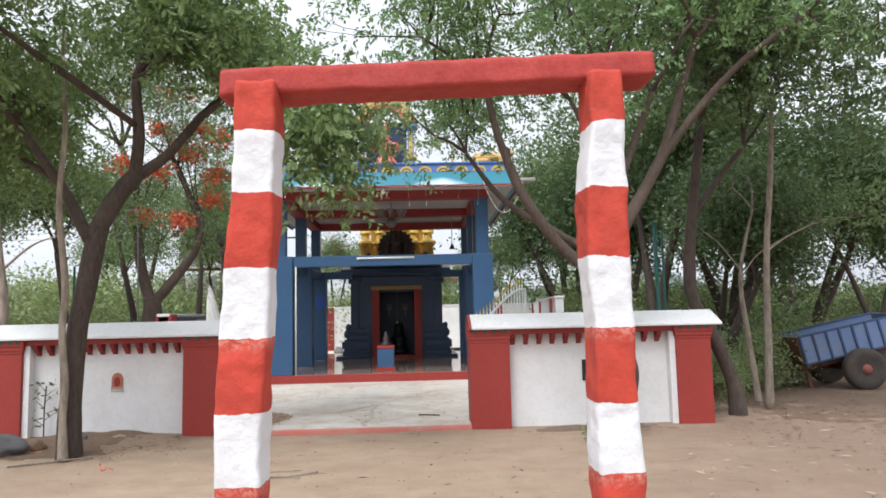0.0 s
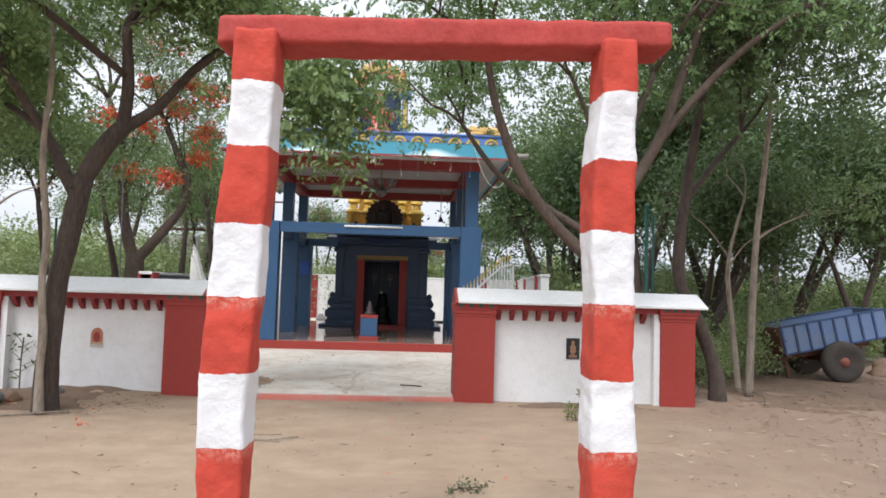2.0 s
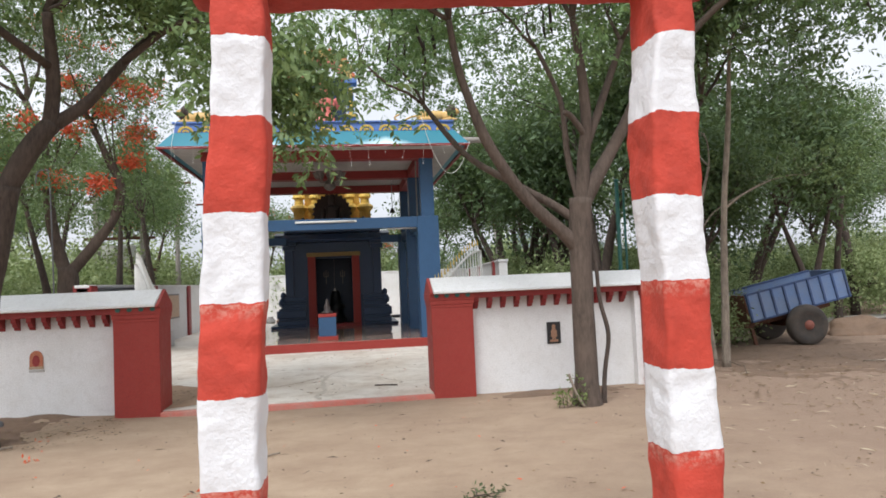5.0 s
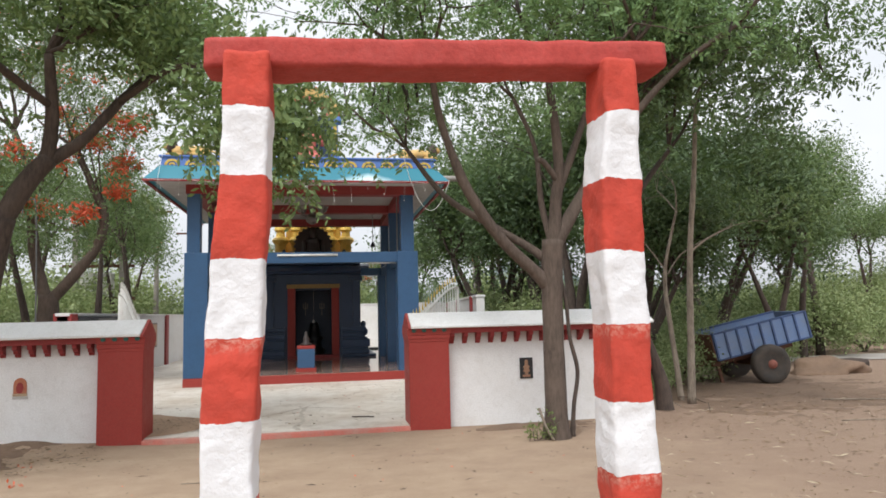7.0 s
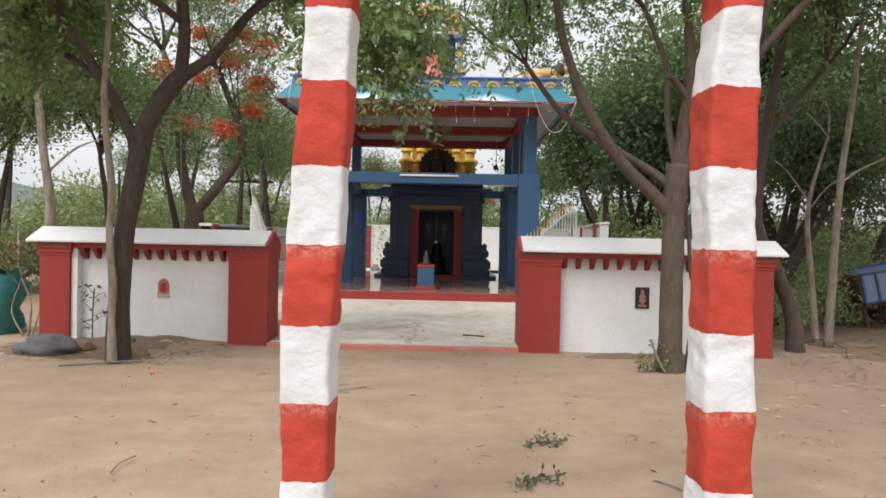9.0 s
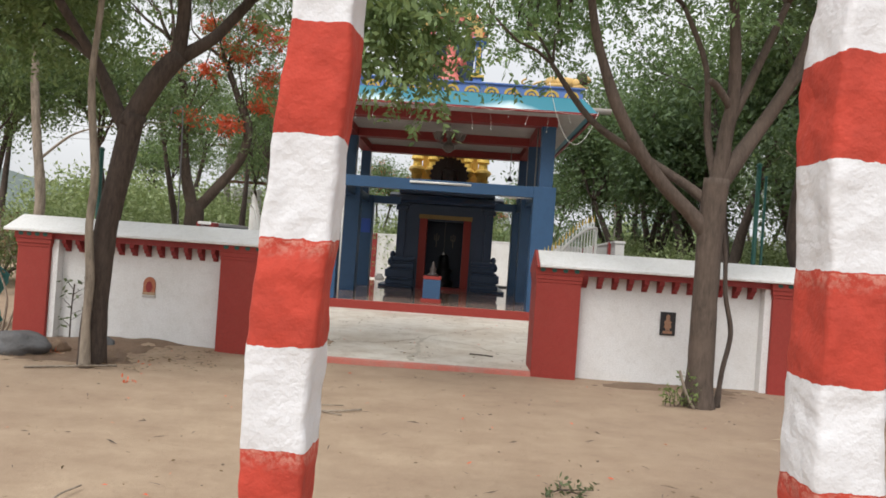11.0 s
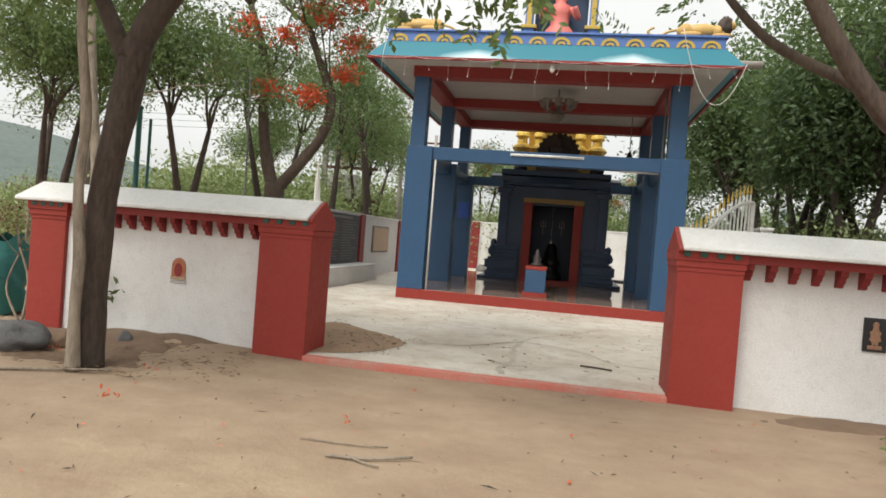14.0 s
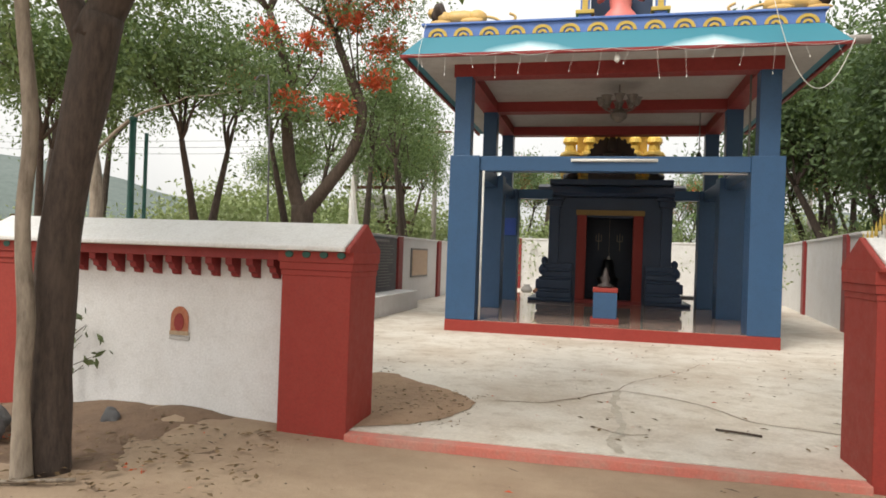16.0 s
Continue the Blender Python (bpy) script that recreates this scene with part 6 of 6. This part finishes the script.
pts = [(2.05 + 1.15 * k / 16, EY0 - 0.05, 5.58 - (0.62 * k / 16) - 1.05 * (1 - (k / 8 - 1) ** 2)) for k in range(17)]
part("loop_cable", tube("loop_cable", spline(pts, 2), 0.007, M_wire, 5), None, lights)
part("drop_cable", tube("drop_cable", [(-3.62, iy0 - 0.05, 5.6), (-3.66, EY0 - 0.03, 5.0), (-3.68, EY0 - 0.03, 4.6)], 0.005, M_wire, 4), None, lights)
part("pendant_bulb", add_lathe(bmesh.new(), [(0.02, 0.1), (0.03, 0.06), (0.05, 0.0), (0.045, -0.05), (0.01, -0.08)][::-1], (-0.30, EY0 + 0.1, 4.80), 10), M_bulb, lights)

# ---- litter on the ground ----
def stick(points, r, label="dry fallen stick on the sandy ground", mat=None):
    return tagged(part("stick", tube("stick", spline(points, 4), r * 0.8, mat or M_bark_pale, 5)), label, "stick", "fallen sticks")


stick([(-1.08, 7.66, 0.01), (-0.82, 7.69, 0.012), (-0.57, 7.82, 0.015)], 0.012)
stick([(-0.97, 7.72, 0.01), (-0.87, 7.64, 0.012), (-0.72, 7.58, 0.01)], 0.008)
stick([(-1.36, 7.93, 0.005), (-1.0, 7.93, 0.006), (-0.77, 7.98, 0.005)], 0.006)
stick([(-1.93, 5.06, 0.01), (-1.95, 5.22, 0.02), (-1.92, 5.40, 0.015)], 0.008)
stick([(-4.35, 8.62, 0.01), (-3.95, 8.78, 0.02), (-3.5, 8.95, 0.03)], 0.017, mat=M_bark_pale)
stick([(1.72, 5.2, 0.0), (1.8, 5.1, 0.01), (1.9, 4.95, 0.0)], 0.007)
stick([(0.52, 11.52, 0.075), (0.68, 11.46, 0.08), (0.86, 11.42, 0.075)], 0.014, "dark fallen twig on the concrete", M_bark_dark)
stick([(7.4, 9.3, 0.0), (8.1, 9.1, 0.01), (8.8, 8.7, 0.0)], 0.010, mat=M_bark_pale)
stick([(8.6, 11.2, 0.02), (9.6, 10.9, 0.02), (10.6, 10.9, 0.02)], 0.014, mat=M_bark_pale)
stick([(9.3, 9.9, 0.02), (9.7, 9.5, 0.02), (10.1, 9.4, 0.02)], 0.012, mat=M_bark_pale)
for x, y, n in ((1.05, 6.0, 34), (0.86, 5.15, 40)):
    r8 = np.random.default_rng(n)
    sp = thing("leaf_sprig", (x, y, 0), "broken green leafy sprig lying on the sand", "sprig", "fallen sprigs")
    vv, ff, cc = [], [], []
    for k in range(4):
        a = r8.random() * 6.3
        e = (x + 0.22 * math.cos(a), y + 0.16 * math.sin(a), 0.02)
        tube_data(vv, ff, [(x, y, 0.01), e], [0.005, 0.003], 4)
        cc += [(x + (e[0] - x) * u, y + (e[1] - y) * u, 0.02) for u in (0.3, 0.5, 0.7, 0.9, 1.0)]
    part("twig", mesh_from("twig", vv, ff, M_bark_dark), None, sp)
    part("foliage", leaf_mesh("foliage", np.asarray(cc) * (1, 1, 0.3), 0.05, M_leaf_sapling, r8, 0.03, False, 6, 0.0), None, sp)


def litter(name, n, x0, x1, y0, y1, size, mat, label, seed, z=0.004, lift=0.01, wide=0.4, category="leaf litter"):
    r = np.random.default_rng(seed)
    xs_, ys_ = r.uniform(x0, x1, n), r.uniform(y0, y1, n)
    vv, ff = [], []
    for x, y in zip(xs_, ys_):
        s, a = size * r.uniform(0.5, 1.5), r.random() * 6.3
        zz = max(z, ground_height(x, y) + 0.004)
        q = len(vv)
        for dx, dy, dz in ((-1, 0, 0.0), (0, -wide, lift * r.random()), (1, 0, lift * r.random()), (0, wide, lift * r.random())):
            vv.append((x + s * (dx * math.cos(a) - dy * math.sin(a)), y + s * (dx * math.sin(a) + dy * math.cos(a)), zz + dz))
        ff.append((q, q + 1, q + 2, q + 3))
    return tagged(new(name, mesh_from(name, vv, ff, mat)), label, category, kind="stuff")


litter("dry_leaves", 950, -7, 12, 2, 10.3, 0.015, M_dry, "dry brown leaf scraps strewn on the sand", 1)
litter("dry_leaves", 900, 5.3, 15, 9, 16, 0.045, M_dry, "thick dry leaf litter under the trees", 2)
litter("dry_leaves", 500, -5.6, -2.5, 8.8, 10.4, 0.03, M_dry, "dry leaf litter along the wall foot", 3, 0.03)
litter("dry_leaves", 260, -3.0, -1.5, 10.7, 12.2, 0.022, M_dry, "dry leaf crumbs on the bare soil patch", 6, 0.085)
litter("dry_leaves", 700, 5.0, 11, 6.5, 12, 0.03, M_dry, "dry leaves drifted under the trees", 7)
M_straw = paint("dry_straw", (0.50, 0.42, 0.30), (0.34, 0.27, 0.18), 0.6, 0.8)
litter("straw", 240, 3.0, 10, 3.6, 11.5, 0.07, M_straw, "pale dry straw strewn on the sand", 8, lift=0.02, wide=0.06, category="straw")
litter("straw", 90, 2.6, 4.6, 3.0, 5.2, 0.05, M_straw, "pale dry straw and grass beside the path", 9, lift=0.03, wide=0.06, category="straw")
litter("twigs", 190, -6, 9, 3.0, 10.2, 0.055, M_bark_dark, "thin dark twigs scattered on the sand", 10, lift=0.012, wide=0.07, category="twigs")
litter("dry_leaves", 750, 2.8, 9, 3.0, 9.5, 0.018, M_dry, "small dry leaf scraps on the sand", 11)
litter("dry_leaves", 420, -5.4, 4.6, 10.6, 17.4, 0.028, M_dry, "dry brown leaves scattered on the concrete", 4, 0.066)
litter("fallen_petals", 60, -5.0, 3.0, 3.0, 10.2, 0.022, M_flower, "scarlet petals fallen on the sand", 5)
litter("fallen_petals", 40, -2.0, 3.0, 11.0, 16.5, 0.022, M_flower, "scarlet petals fallen on the concrete", 6, 0.066)
for x, y, n in ((-3.04, 8.34, 4), (-3.35, 9.3, 4), (-1.1, 6.67, 3), (-4.6, 9.6, 4), (-1.2, 8.47, 2)):
    r9 = np.random.default_rng(int(abs(x * 100)))
    cc = np.asarray([(x + 0.06 * r9.normal(), y + 0.05 * r9.normal(), ground_height(x, y) + 0.015) for _ in range(n)])
    tagged(new("fallen_blossom", leaf_mesh("fallen_blossom", cc, 0.045, M_flower, r9, 0.02, False, 4, 0.0)), "small heap of fallen scarlet blossom", "blossom", "fallen blossoms", "stuff")
pr = np.random.default_rng(77)
pb = bmesh.new()
for i in range(260):
    x, y = pr.uniform(-7, 9), pr.uniform(2.2, 10.2)
    s = pr.uniform(0.004, 0.014)
    bmesh.ops.create_icosphere(pb, subdivisions=1, radius=s, matrix=Matrix.Translation((x, y, ground_height(x, y) + s * 0.3)) @ Matrix.Diagonal((1, 0.8, 0.6, 1)))
tagged(part("pebbles", pb, M_pebble), "small brown pebbles scattered on the sand", "pebbles", kind="stuff")


# ---- dark soil and litter banked against the wall foot ----
def soil_sheet(name, x0, x1, y0, y1, seed, label, mat):
    n, m = int((x1 - x0) / 0.1), int((y1 - y0) / 0.06)
    vv, ff = [], []
    for j in range(m + 1):
        for i in range(n + 1):
            x, y = x0 + (x1 - x0) * i / n, y0 + (y1 - y0) * j / m
            e = min(1.0, 3.0 * min(i / n, 1 - i / n, j / m + 0.0))
            k = e - 0.55 + 0.7 * noise.noise(Vector((x * 1.6, y * 2.2, seed))) + 0.45 * noise.noise(Vector((x * 6, y * 6, seed)))
            vv.append((x, y, ground_height(x, y) + max(-0.03, min(0.012, k * 0.05)) + 0.004 * noise.noise(Vector((x * 15, y * 15, seed)))))
    for j in range(m):
        for i in range(n):
            q = j * (n + 1) + i
            ff.append((q, q + 1, q + n + 2, q + n + 1))
    return tagged(new(name, mesh_from(name, vv, ff, mat, True)), label, "soil", kind="structure")


soil_sheet("soil_bank", -6.4, -2.9, 9.0, 10.59, 3, "dark soil and litter banked along the wall foot", M_soil)
soil_sheet("soil_bank", 1.9, 4.45, 10.0, 10.59, 5, "dark soil along the wall foot", M_soil)
soil_sheet("soil_bank", 4.9, 12.5, 9.4, 14.5, 8, "trodden dark soil and litter under the trees", M_soil)
flat_patch("road", [(13.5, 18.6), (20.0, 18.0), (34.0, 17.5), (60.0, 19.0), (60.0, 21.5), (34.0, 20.2), (20.0, 20.4), (14.5, 20.2)], 0.012, M_pole, "pale dusty lane beyond the trailer", "road", 0.1, 2.0)

# dry brush at the foot of the crooked tree, and an agave beyond
rb = random.Random(12)
for i in range(16):
    x, y, a = rb.uniform(5.0, 6.6), rb.uniform(10.5, 11.9), rb.random() * 6.3
    n_ = rb.uniform(0.3, 0.8)
    stick([(x, y, 0.02), (x + n_ * 0.5 * math.cos(a), y + n_ * 0.5 * math.sin(a), 0.05 + 0.06 * rb.random()), (x + n_ * math.cos(a), y + n_ * math.sin(a), 0.02 + 0.12 * rb.random())], 0.008, "dry brushwood lying at the tree foot", M_bark_pale if i % 2 else M_bark_brown)
ag = thing("agave", (8.9, 17.0, 0), "grey-green agave rosette with stiff pointed leaves", "plant")
for k in range(18):
    a, r = k * 2.4, 0.25 + 0.02 * k
    h = 0.75 - 0.022 * k
    vv = []
    d = Vector((math.cos(a), math.sin(a), 0))
    s_ = Vector((-d.y, d.x, 0))
    base_ = Vector((8.9, 17.0, 0.02))
    mid, tip = base_ + d * r * 0.8 + Vector((0, 0, h * 0.6)), base_ + d * r * 1.7 + Vector((0, 0, h))
    vv = [base_ - s_ * 0.04, base_ + s_ * 0.04, mid + s_ * 0.05, tip, mid - s_ * 0.05, mid - d * 0.0 - Vector((0, 0, 0.03))]
    part("leaf", mesh_from("leaf", [tuple(v) for v in vv], [(0, 1, 5), (1, 2, 5), (2, 3, 5), (3, 4, 5), (4, 0, 5), (0, 4, 3, 2, 1)], M_leaf_mid), None, ag)

# overhead wires far off
for k, (za, zb) in enumerate(((8.6, 7.1), (8.2, 6.8), (7.8, 6.5))):
    pts = [(-46 + 38.0 * i / 12, 40 - 4.0 * i / 12, za + (zb - za) * i / 12 - 0.8 * (1 - (i / 6 - 1) ** 2)) for i in range(13)]
    tagged(part("overhead_wire", tube("overhead_wire", pts, 0.012, M_boulder, 4)), "thin dark overhead power wire", "wire", "overhead wires")
